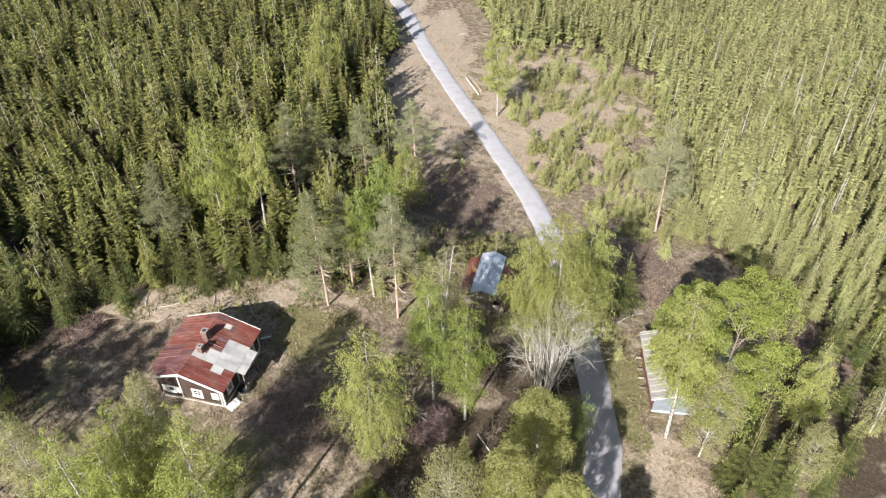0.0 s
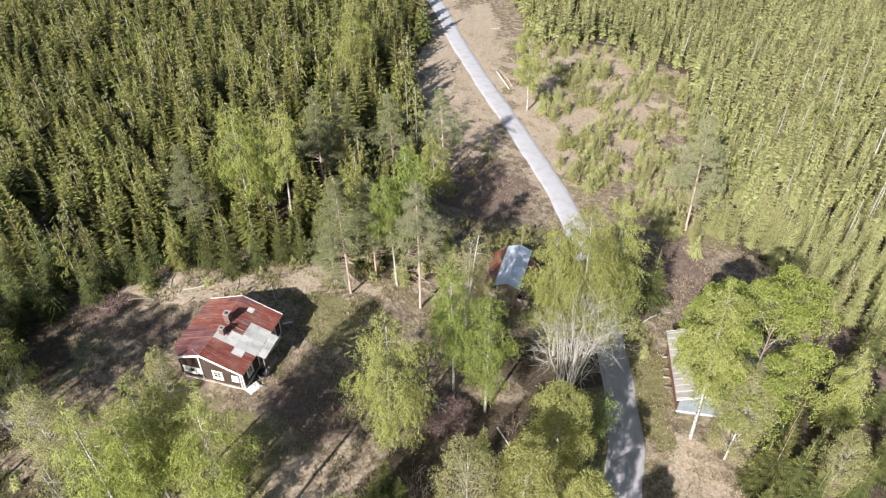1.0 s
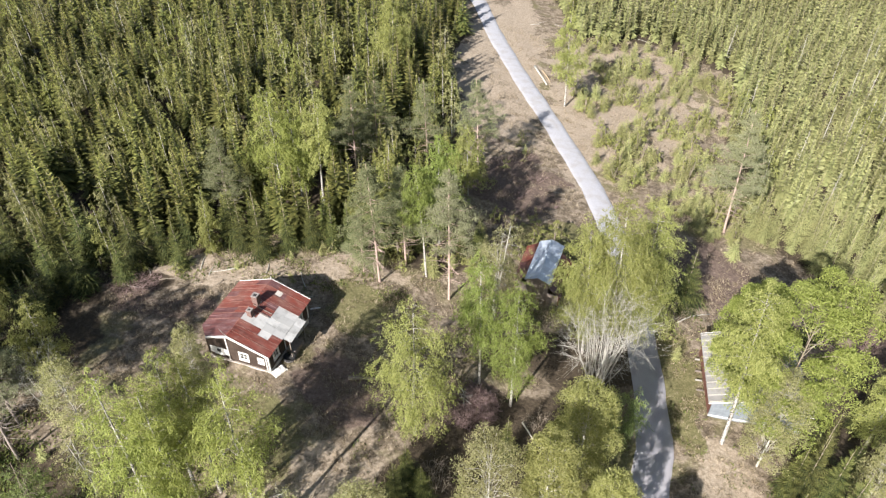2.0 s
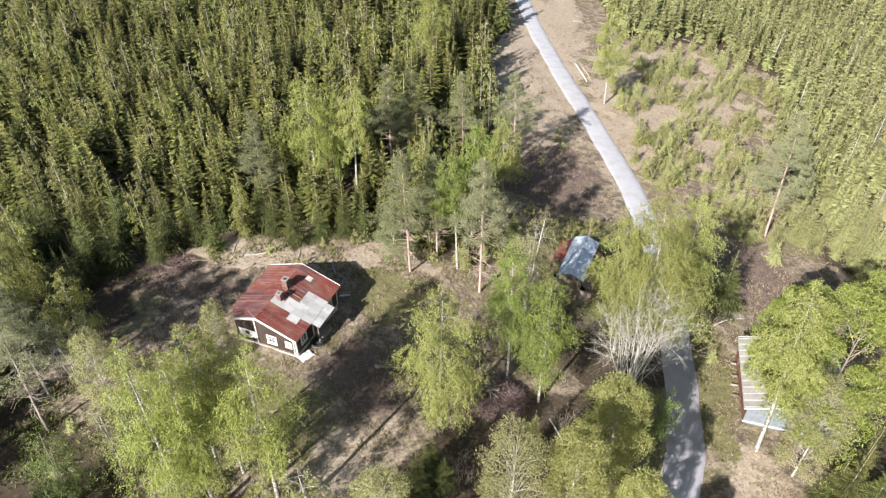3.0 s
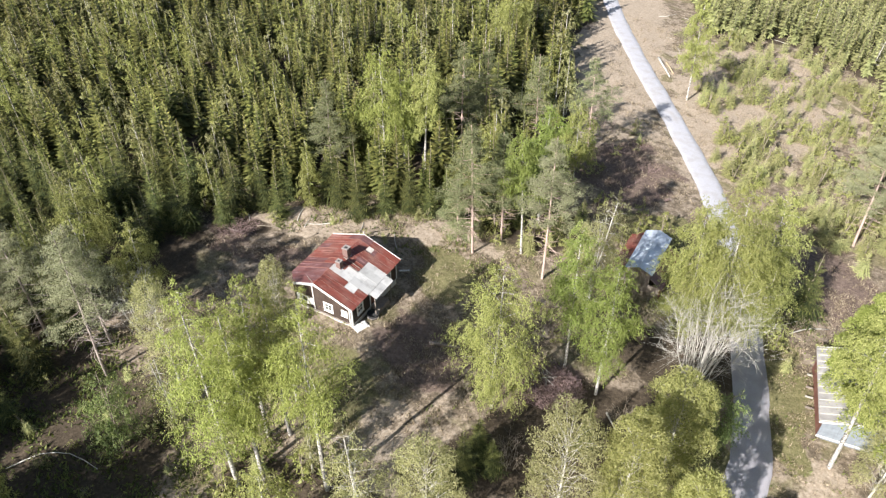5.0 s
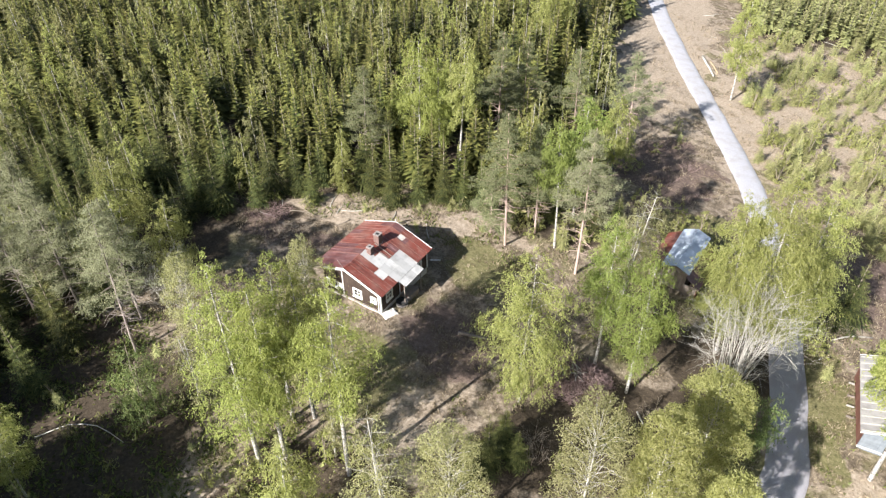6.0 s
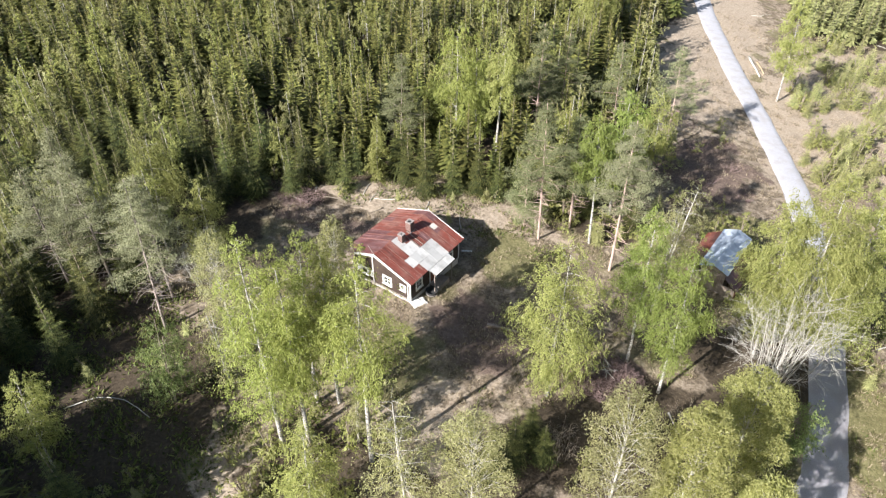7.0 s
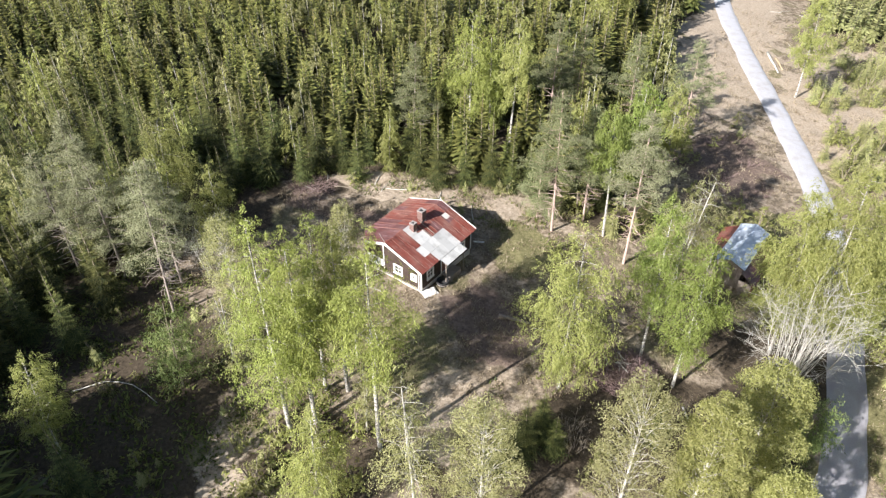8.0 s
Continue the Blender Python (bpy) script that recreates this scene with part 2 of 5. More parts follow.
M_STONE = plain_material("pale_plaster_base", (0.40, 0.37, 0.33), (0.62, 0.58, 0.53), 2, 0.9)
M_BRICK = plain_material("sooty_brick", (0.10, 0.06, 0.05), (0.25, 0.16, 0.14), 7, 0.9)
M_MORTAR = plain_material("mortar_cap", (0.20, 0.17, 0.155), (0.36, 0.32, 0.30), 5, 0.9)
M_BLACK = plain_material("dark_rubber", (0.018, 0.018, 0.018), (0.05, 0.05, 0.05), 6, 0.7)
M_BLUEWALL = plain_material("blue_grey_cladding", (0.15, 0.17, 0.19), (0.24, 0.265, 0.29), 2, 0.6)
M_STUMP = plain_material("cut_wood", (0.35, 0.25, 0.15), (0.58, 0.45, 0.30), 8, 0.85)
M_GLASS = glass_material()


# ---------- mesh helpers ----------
def tri_mesh(name, V, F, *mats, index=None):
    me = bpy.data.meshes.new(name)
    V, F = np.asarray(V, np.float32), np.asarray(F, np.int32)
    me.vertices.add(len(V))
    me.vertices.foreach_set("co", V.ravel())
    me.loops.add(F.size)
    me.loops.foreach_set("vertex_index", F.ravel())
    me.polygons.add(len(F))
    me.polygons.foreach_set("loop_start", np.arange(len(F), dtype=np.int32) * F.shape[1])
    for m in mats:
        me.materials.append(m)
    if index is not None:
        me.polygons.foreach_set("material_index", np.asarray(index, np.int32))
    me.update(calc_edges=True)
    return me


def part(name, bm, mat, parent, label=""):
    """Links a bmesh as one mesh object under a thing or a part."""
    me = bpy.data.meshes.new(name)
    bm.to_mesh(me)
    bm.free()
    me.materials.append(mat)
    ob = new(name, me)
    ob.parent = parent
    if label:
        ob["label"] = label
    return ob


def child(name, me, parent, label=""):
    ob = new(name, me)
    ob.parent = parent
    if label:
        ob["label"] = label
    return ob


def thing(name, m, label, category, group="", kind=""):
    ob = new(name)
    ob.empty_display_size = 0.3
    ob.matrix_world = m
    return tagged(ob, label, category, group, kind)


def box(bm, x0, x1, y0, y1, z0, z1, bevel=0.0, m=None):
    vs = [bm.verts.new((x, y, z)) for z in (z0, z1) for y in (y0, y1) for x in (x0, x1)]
    fs = [bm.faces.new([vs[i] for i in q]) for q in ((0, 2, 3, 1), (4, 5, 7, 6), (0, 1, 5, 4), (2, 6, 7, 3), (0, 4, 6, 2), (1, 3, 7, 5))]
    if bevel:
        es = list({e for f in fs for e in f.edges})
        out = bmesh.ops.bevel(bm, geom=es, offset=bevel, segments=1, affect="EDGES")
        vs = list({v for f in out["faces"] for v in f.verts} | {v for v in vs if v.is_valid})
    if m is not None:
        bmesh.ops.transform(bm, matrix=m, verts=vs)
    return vs


def boxed(*args, **kw):
    bm = bmesh.new()
    box(bm, *args, **kw)
    return bm


def prism(points, y0, y1):
    """A slab with the outline of points (x, z), from y0 to y1."""
    bm = bmesh.new()
    a = [bm.verts.new((x, y0, z)) for x, z in points]
    b = [bm.verts.new((x, y1, z)) for x, z in points]
    bm.faces.new(a)
    bm.faces.new(b[::-1])
    for i in range(len(a)):
        j = (i + 1) % len(a)
        bm.faces.new((a[j], a[i], b[i], b[j]))
    bmesh.ops.recalc_face_normals(bm, faces=bm.faces)
    return bm


def tube(P, r0, r1, sides=5):
    """Vertices and triangles of a tapered tube along the points P."""
    P = np.asarray(P, float)
    n = len(P)
    d = np.gradient(P, axis=0)
    d /= np.linalg.norm(d, axis=1, keepdims=True) + 1e-9
    ref = np.where(np.abs(d[:, 2:3]) > 0.9, np.array([[1.0, 0, 0]]), np.array([[0, 0, 1.0]]))
    a = np.cross(d, ref)
    a /= np.linalg.norm(a, axis=1, keepdims=True) + 1e-9
    b = np.cross(d, a)
    r = np.linspace(r0, r1, n)[:, None, None]
    ang = np.arange(sides) * 2 * np.pi / sides
    ring = P[:, None] + r * (np.cos(ang)[None, :, None] * a[:, None] + np.sin(ang)[None, :, None] * b[:, None])
    F = []
    for i in range(n - 1):
        for j in range(sides):
            k = (j + 1) % sides
            p, q, s, t = i * sides + j, i * sides + k, (i + 1) * sides + j, (i + 1) * sides + k
            F += [(p, q, t), (p, t, s)]
    return ring.reshape(-1, 3), np.array(F)


def join(pieces):
    V, F, off = [], [], 0
    for v, f in pieces:
        V.append(v)
        F.append(f + off)
        off += len(v)
    return np.concatenate(V), np.concatenate(F)


def sprays(C, size, rng, lift=0.6, along=None, slim=1.0):
    """One small leaf triangle at each centre, its face turned more or less to the light, drawn out along its twig."""
    n = len(C)
    up = rng.normal(size=(n, 3)) + np.array([-0.45, -0.85, 1.0]) * lift
    up /= np.linalg.norm(up, axis=1, keepdims=True) + 1e-9
    d = np.cross(up, rng.normal(size=(n, 3)))
    d /= np.linalg.norm(d, axis=1, keepdims=True) + 1e-9
    if along is not None:
        d = along / (np.linalg.norm(along, axis=1, keepdims=True) + 1e-9) + 0.35 * d
        d /= np.linalg.norm(d, axis=1, keepdims=True) + 1e-9
    e = np.cross(d, up)
    e /= np.linalg.norm(e, axis=1, keepdims=True) + 1e-9
    s = (size * rng.uniform(0.55, 1.4, n))[:, None]
    w = s * 0.5 / slim
    s = s * slim
    V = np.stack([C + d * s * 0.75, C - d * s * 0.5 + e * w, C - d * s * 0.5 - e * w], 1).reshape(-1, 3)
    return V, np.arange(3 * n).reshape(-1, 3)


# ---------- the lie of the land ----------
ROAD = [(4, -120), (9, -60), (12, 0), (13.3, 20), (14.4, 34), (15.5, 40), (15.9, 46), (16.1, 54), (15.7, 65), (14.5, 75), (12.9, 83.2), (8.1, 100), (4.5, 110.8), (-2.2, 132.6), (-4.7, 142), (-8.9, 159), (-11.7, 167), (-17, 186), (-26, 215), (-60, 300)]


def spline(pts, step=1.0):
    """A smooth line through pts."""
    P = np.array(pts, float)
    out = []
    for i in range(len(P) - 1):
        p0, p1, p2, p3 = P[max(i - 1, 0)], P[i], P[i + 1], P[min(i + 2, len(P) - 1)]
        n = max(2, int(np.linalg.norm(p2 - p1) / step))
        for k in range(n):
            t = k / n
            out.append(0.5 * (2 * p1 + (p2 - p0) * t + (2 * p0 - 5 * p1 + 4 * p2 - p3) * t * t + (3 * p1 - p0 - 3 * p2 + p3) * t ** 3))
    out.append(P[-1])
    return np.array(out)


ROAD_LINE = spline(ROAD)
# outlines of the woods, and patches of ground cover (x, y, half width, half depth)
WEST_WOOD = [(-48, 11), (-50, 25), (-47, 38), (-46, 52), (-40, 57), (-32, 62.5), (-18, 65.5), (-10, 67), (-6, 74), (-6, 86), (-8, 100), (-11, 114), (-11.5, 126), (-9.5, 140), (-13, 150), (-22, 172), (-40, 205), (-150, 205), (-160, 90), (-100, 11)]
EAST_WOOD = [(33, 79), (36, 92), (36.5, 107), (42, 122), (43, 134), (37, 140), (27, 147), (19, 140), (13, 144), (9, 165), (2, 205), (150, 205), (150, 40), (70, 43), (54, 50), (47, 57), (44, 63), (40, 72)]
SOUTH_WOOD = [(-85, -28), (-85, 10), (-38, 10), (-31, 5), (-25, -3), (-25, -28)]
ZONES = {
    "straw": [(-33, 57.5, 11, 2.6), (-17, 60, 6, 2.4), (-12, 30, 8, 4.5), (-2, 125, 9, 40), (21, 118, 15, 24), (12, 104, 6, 18), (22, 37, 3, 6), (-26, 20.5, 3, 4), (-36.5, 31, 2.2, 3)],
    "heath": [(-41, 54.5, 4, 2.2), (-36, 51, 5, 1.6), (2, 83, 6, 9), (26, 68, 6, 7), (46, 50, 11, 12), (34, 38, 6, 6), (-3, 42, 4, 3), (-14, 42, 5, 4), (23, 131, 5, 3)],
    "moss": [(-15.5, 54, 3.5, 4), (-20, 36, 3, 5), (19, 50, 2, 9), (8, 36, 7, 8), (-28, 36, 5, 4), (6, 72, 5, 3)],
    # several of these patches only darken the ground where tree shade falls
    "litter_shade": [(-8, 66, 8, 4.5), (-20.5, 24, 5, 4), (0, 36, 6, 5), (6.5, 41.5, 4.5, 4.5), (40, 44, 8, 8), (-42, 22, 11, 12), (-32.5, 18, 4.5, 5), (-8, 28, 5, 4), (-5, 33, 3.5, 4), (4.5, 40.5, 4, 4), (-48, 51, 5, 4), (-44, 45, 4, 4), (-39, 55, 3, 1.5), (10, 50, 6, 5)],
}



def road_distance(x, y):
    x, y = np.atleast_1d(x).astype(float), np.atleast_1d(y).astype(float)
    best = np.full(x.shape, 1e9)
    for px, py in ROAD_LINE[::2]:
        best = np.minimum(best, (x - px) ** 2 + (y - py) ** 2)
    return np.sqrt(best)


def slope(x, y):
    """The smooth fall of the land: level round the house, lower to the east and north."""
    x, y = np.asarray(x, float), np.asarray(y, float)
    u = x + 21
    s = -0.1 * np.where(u > 4, u, np.where(u < -4, 0, (u + 4) ** 2 / 16))
    s = np.where(x > 40, -6.1 - 0.03 * (np.minimum(x, 160) - 40), s)
    yc = np.clip(y, -60, 230)
    return s + np.where(yc > 45, -0.035 * (yc - 45), -0.012 * (yc - 45))


def ground_z(x, y):
    x, y = np.asarray(x, float), np.asarray(y, float)
    w = (0.10 * np.sin(x * 0.9 + 1.3 * np.sin(y * 0.35)) * np.cos(y * 0.75 + np.sin(x * 0.4)) + 0.06 * np.sin(x * 2.1 + y * 1.3) * np.sin(y * 1.9 - x * 0.7))
    k = np.clip((road_distance(x.ravel(), y.ravel()).reshape(x.shape) - 1.8) / 2.5, 0, 1)
    return slope(x, y) + w * k - 0.10 * (1 - k)


def gz(x, y):
    return float(ground_z(np.array([x]), np.array([y]))[0])


def axis(lo, hi, fine, far):
    a = list(np.arange(lo, hi + 0.01, fine))
    step, v = fine, hi
    while v < far:
        step *= 1.25
        v += step
        a.append(v)
    step, v = fine, lo
    while v > -far:
        step *= 1.25
        v -= step
        a.insert(0, v)
    return np.array(a)


def build_ground():
    xs, ys = axis(-60, 60, 0.7, 2500), axis(8, 130, 0.7, 2500)
    X, Y = np.meshgrid(xs, ys)
    Z = ground_z(X, Y)
    V = np.stack([X, Y, Z], -1).reshape(-1, 3)
    nx, ny = len(xs), len(ys)
    i = (np.arange(ny - 1)[:, None] * nx + np.arange(nx - 1)[None]).ravel()
    F = np.stack([i, i + 1, i + nx + 1, i + nx], 1)
    me = tri_mesh("ground", V, F, M_GROUND)
    # what grows where: straw, heath, moss, and fallen needles with tree shade painted in
    x, y = V[:, 0], V[:, 1]
    wob = 0.35 * np.sin(x * 0.7 + 1.7 * np.sin(y * 0.45)) + 0.25 * np.sin(y * 1.3 + x * 0.5)
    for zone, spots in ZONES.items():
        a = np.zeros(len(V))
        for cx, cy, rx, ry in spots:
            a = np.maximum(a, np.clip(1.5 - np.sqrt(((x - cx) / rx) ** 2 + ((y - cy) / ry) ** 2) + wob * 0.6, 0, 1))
        if zone == "litter_shade":
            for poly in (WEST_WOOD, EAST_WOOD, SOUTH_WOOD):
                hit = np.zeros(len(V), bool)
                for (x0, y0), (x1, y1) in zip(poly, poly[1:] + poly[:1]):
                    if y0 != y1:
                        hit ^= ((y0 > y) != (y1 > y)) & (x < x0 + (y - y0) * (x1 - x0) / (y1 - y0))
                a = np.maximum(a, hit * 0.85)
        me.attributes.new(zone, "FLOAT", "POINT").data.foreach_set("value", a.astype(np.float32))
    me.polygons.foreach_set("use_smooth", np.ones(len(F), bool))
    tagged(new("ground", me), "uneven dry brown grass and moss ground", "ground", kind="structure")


def build_road():
    P = ROAD_LINE
    d = np.gradient(P, axis=0)
    d /= np.linalg.norm(d, axis=1, keepdims=True)
    side = np.stack([d[:, 1], -d[:, 0]], 1)
    rng = np.random.default_rng(5)
    offs = np.array([-1.8, -1.5, -0.9, -0.35, 0.35, 0.9, 1.5, 1.8])
    lift = np.array([-0.12, 0.03, 0.035, 0.075, 0.075, 0.035, 0.03, -0.12])
    V = []
    for k, (p, s) in enumerate(zip(P, side)):
        wob = np.zeros(8)
        wob[[0, 1]] = 0.09 * math.sin(0.31 * k) + 0.06 * math.sin(0.83 * k + 1) + rng.normal(0, 0.025)
        wob[[6, 7]] = 0.09 * math.sin(0.27 * k + 2) + 0.06 * math.sin(0.71 * k) + rng.normal(0, 0.025)
        xy = p[None] + s[None] * (offs + wob)[:, None]
        z = slope(np.array([p[0]]), np.array([p[1]]))[0]
        V.append(np.column_stack([xy, slope(xy[:, 0], xy[:, 1]) * 0.6 + z * 0.4 + lift]))
    V = np.concatenate(V)
    n = len(P)
    i = (np.arange(n - 1)[:, None] * 8 + np.arange(7)[None]).ravel()
    F = np.stack([i, i + 1, i + 9, i + 8], 1)
    me = tri_mesh("road", V, F, M_ROAD)
    me.polygons.foreach_set("use_smooth", np.ones(len(F), bool))
    tagged(new("road", me), "narrow pale gravel forest road", "road", kind="structure")


build_ground()
build_road()


# ---------- the cottage ----------
def wall_mesh(length, height, holes, thick=0.14):
    """A wall along x from 0 to length with rectangular holes (x0, x1, z0, z1) right through it; outer face at y = 0."""
    bm = bmesh.new()
    xs = sorted({0, length, *(h[0] for h in holes), *(h[1] for h in holes)})
    zs = sorted({0, height, *(h[2] for h in holes), *(h[3] for h in holes)})
    for x0, x1 in zip(xs, xs[1:]):
        for z0, z1 in zip(zs, zs[1:]):
            if not any(h[0] <= x0 and x1 <= h[1] and h[2] <= z0 and z1 <= h[3] for h in holes):
                box(bm, x0, x1, 0, thick, z0, z1)
    bmesh.ops.remove_doubles(bm, verts=bm.verts, dist=0.0005)
    return bm


def window(parent, m, w, h, bars=(1, 1), name="window", surround=0.11):
    """A window in a hole of w x h; m: lower left corner of the hole on the outer face, x along, y inwards."""
    win = thing(name, m, "", "")
    win.parent = parent
    bm = bmesh.new()
    s = surround
    for x0, x1, z0, z1 in ((-s, 0.05, -s, h + s), (w - 0.05, w + s, -s, h + s), (0.05, w - 0.05, h - 0.05, h + s), (0.05, w - 0.05, -s, 0.05)):
        box(bm, x0, x1, -0.035, 0.05, z0, z1)
    part("window_frame", bm, M_WHITE, win, "white painted wooden frame")
    part("window_sill", boxed(-s - 0.03, w + s + 0.03, -0.10, -0.037, -s - 0.03, -s + 0.02), M_WHITE, win)
    nx, nz = bars
    for i in range(1, nx):
        part("glazing_bar", boxed(w * i / nx - 0.022, w * i / nx + 0.022, -0.01, 0.04, 0.05, h - 0.05), M_WHITE, win)
    for k in range(1, nz):
        part("glazing_bar", boxed(0.05, w - 0.05, -0.008, 0.038, h * k / nz - 0.02, h * k / nz + 0.02), M_WHITE, win)
    for i in range(nx):
        for k in range(nz):
            p = part("pane", boxed(max(0.05, w * i / nx + 0.022), min(w - 0.05, w * (i + 1) / nx - 0.022), 0.014, 0.02, max(0.05, h * k / nz + 0.02), min(h - 0.05, h * (k + 1) / nz - 0.02)), M_GLASS, win)
            p.visible_shadow = False
    return win


def roof_sheets(parent, ridge_x, ridge_z, eave_x, eave_z, y0, y1, cols, rows, pick, seed, lift=0.02, jitter=0.02, seams=False, cut=False):
    """Overlapping sheets on one slope; pick(a, b) gives the material for the sheet at a along the ridge and b down the slope."""
    rng = np.random.default_rng(seed)
    dx, dz = eave_x - ridge_x, eave_z - ridge_z
    length = math.hypot(dx, dz)
    ux, uz = dx / length, dz / length
    nxn, nzn = (-uz, ux) if ux > 0 else (uz, -ux)
    for r in range(rows):
        for c in range(cols):
            a0, a1 = y0 + (y1 - y0) * c / cols, y0 + (y1 - y0) * (c + 1) / cols
            s0, s1 = length * r / rows, length * (r + 1) / rows + 0.06
            t = lift + 0.02 * (rows - r) * 0.5 + rng.uniform(0, 0.014) + (0.014 if c % 2 else 0)
            bm = bmesh.new()
            ribs = 5
            row_top, row_bot = [], []
            tilt = rng.normal(0, jitter * 0.3)
            for s, rowv in ((s0, row_top), (s1, row_bot)):
                for q in range(ribs * 2 + 1):
                    y = a0 - 0.02 + (a1 - a0 + 0.04) * q / (ribs * 2)
                    o = t + (0.004 if q % 2 else 0.0) + (0.008 if s == s1 else 0) + tilt * (q / ribs - 1) * 0.2
                    rowv.append(bm.verts.new((ridge_x + ux * s + nxn * o, y, ridge_z + uz * s + nzn * o)))
            for q in range(ribs * 2):
                bm.faces.new((row_top[q], row_top[q + 1], row_bot[q + 1], row_bot[q]))
            low = bmesh.ops.extrude_face_region(bm, geom=bm.faces[:])
            bmesh.ops.translate(bm, vec=(-nxn * 0.01, 0, -nzn * 0.01), verts=[v for v in low["geom"] if isinstance(v, bmesh.types.BMVert)])
            bmesh.ops.recalc_face_normals(bm, faces=bm.faces)
            mat = pick((c + 0.5) / cols, (r + 0.5) / rows)
            if mat is M_RED and rng.uniform() < 0.18:
                mat = M_PURPLE
            if cut:
                chamfer(bm)
                if not bm.faces:
                    bm.free()
                    continue
            part("roof_sheet", bm, mat, parent)
            if seams and c and mat is not M_SILVER and rng.uniform() < 0.8:
                # folded seam between two sheets
                o = t + 0.02
                p, q = (ridge_x + ux * (s0 + 0.05) + nxn * o, ridge_z + uz * (s0 + 0.05) + nzn * o), (ridge_x + ux * (s1 - 0.05) + nxn * o, ridge_z + uz * (s1 - 0.05) + nzn * o)
                part("seam", prism([p, q, (q[0] + nxn * 0.025, q[1] + nzn * 0.025), (p[0] + nxn * 0.025, p[1] + nzn * 0.025)], a0 - 0.018, a0 + 0.018), M_SEAM, parent) if not cut or c > 2 else None


def roof_slab(ridge_x, ridge_z, eave_x, eave_z, y0, y1, thick=0.09):
    pts = [(ridge_x, ridge_z), (eave_x, eave_z), (eave_x, eave_z - thick), (ridge_x, ridge_z - thick)]
    return prism(pts, y0, y1)


def chimney(name, parent, x, y, z0, z1, w, label):
    ch = thing(name, pose(x, y, 0), label, "")
    ch.parent = parent
    rng = random.Random(3)
    part("shaft", boxed(-w / 2 + 0.015, w / 2 - 0.015, -w / 2 + 0.015, w / 2 - 0.015, z0, z1 - 0.01), M_MORTAR, ch)
    courses = int((z1 - z0) / 0.085)
    for k in range(courses):
        z, o = z0 + k * (z1 - z0) / courses, rng.uniform(-0.006, 0.006)
        part("brick_course", boxed(-w / 2 + o, w / 2 + o, -w / 2 - o, w / 2 - o, z + 0.006, z + (z1 - z0) / courses - 0.004), M_BRICK, ch)
    bm = bmesh.new()
    c = w / 2 + 0.03
    for b in ((-c, c, -c, -c + 0.16), (-c, c, c - 0.16, c), (-c, -c + 0.16, -c + 0.16, c - 0.16), (c - 0.16, c, -c + 0.16, c - 0.16)):
        box(bm, *b, z1, z1 + 0.07)
    part("crown_course", bm, M_MORTAR, ch, "pale mortar chimney cap")
    part("flue", boxed(-c + 0.16, c - 0.16, -c + 0.16, c - 0.16, z1 - 0.0, z1 + 0.03), M_BLACK, ch)
    bm = bmesh.new()
    for b in ((-c, c, -c, -c + 0.05), (-c, c, c - 0.05, c), (-c, -c + 0.05, -c + 0.05, c - 0.05), (c - 0.05, c, -c + 0.05, c - 0.05)):
        box(bm, *b, z0 + 0.22, z0 + 0.40)
    part("flashing", bm, M_SILVER, ch)
    return ch


CUT_AT, CUT_OUT = Vector((-2.4, -4.4, 0)), Vector((-0.718, -0.696, 0))       # the chamfered south-west corner


def chamfer(bm, inset=0.0):
    """Cuts the corner of the cottage off and closes what was cut open."""
    bmesh.ops.bisect_plane(bm, geom=bm.verts[:] + bm.edges[:] + bm.faces[:], plane_co=CUT_AT - CUT_OUT * inset, plane_no=CUT_OUT, clear_outer=True)
    bmesh.ops.holes_fill(bm, edges=[e for e in bm.edges if e.is_boundary], sides=0)
    return bm


HX, HY, HROT = -24.35, 47.42, -13.2


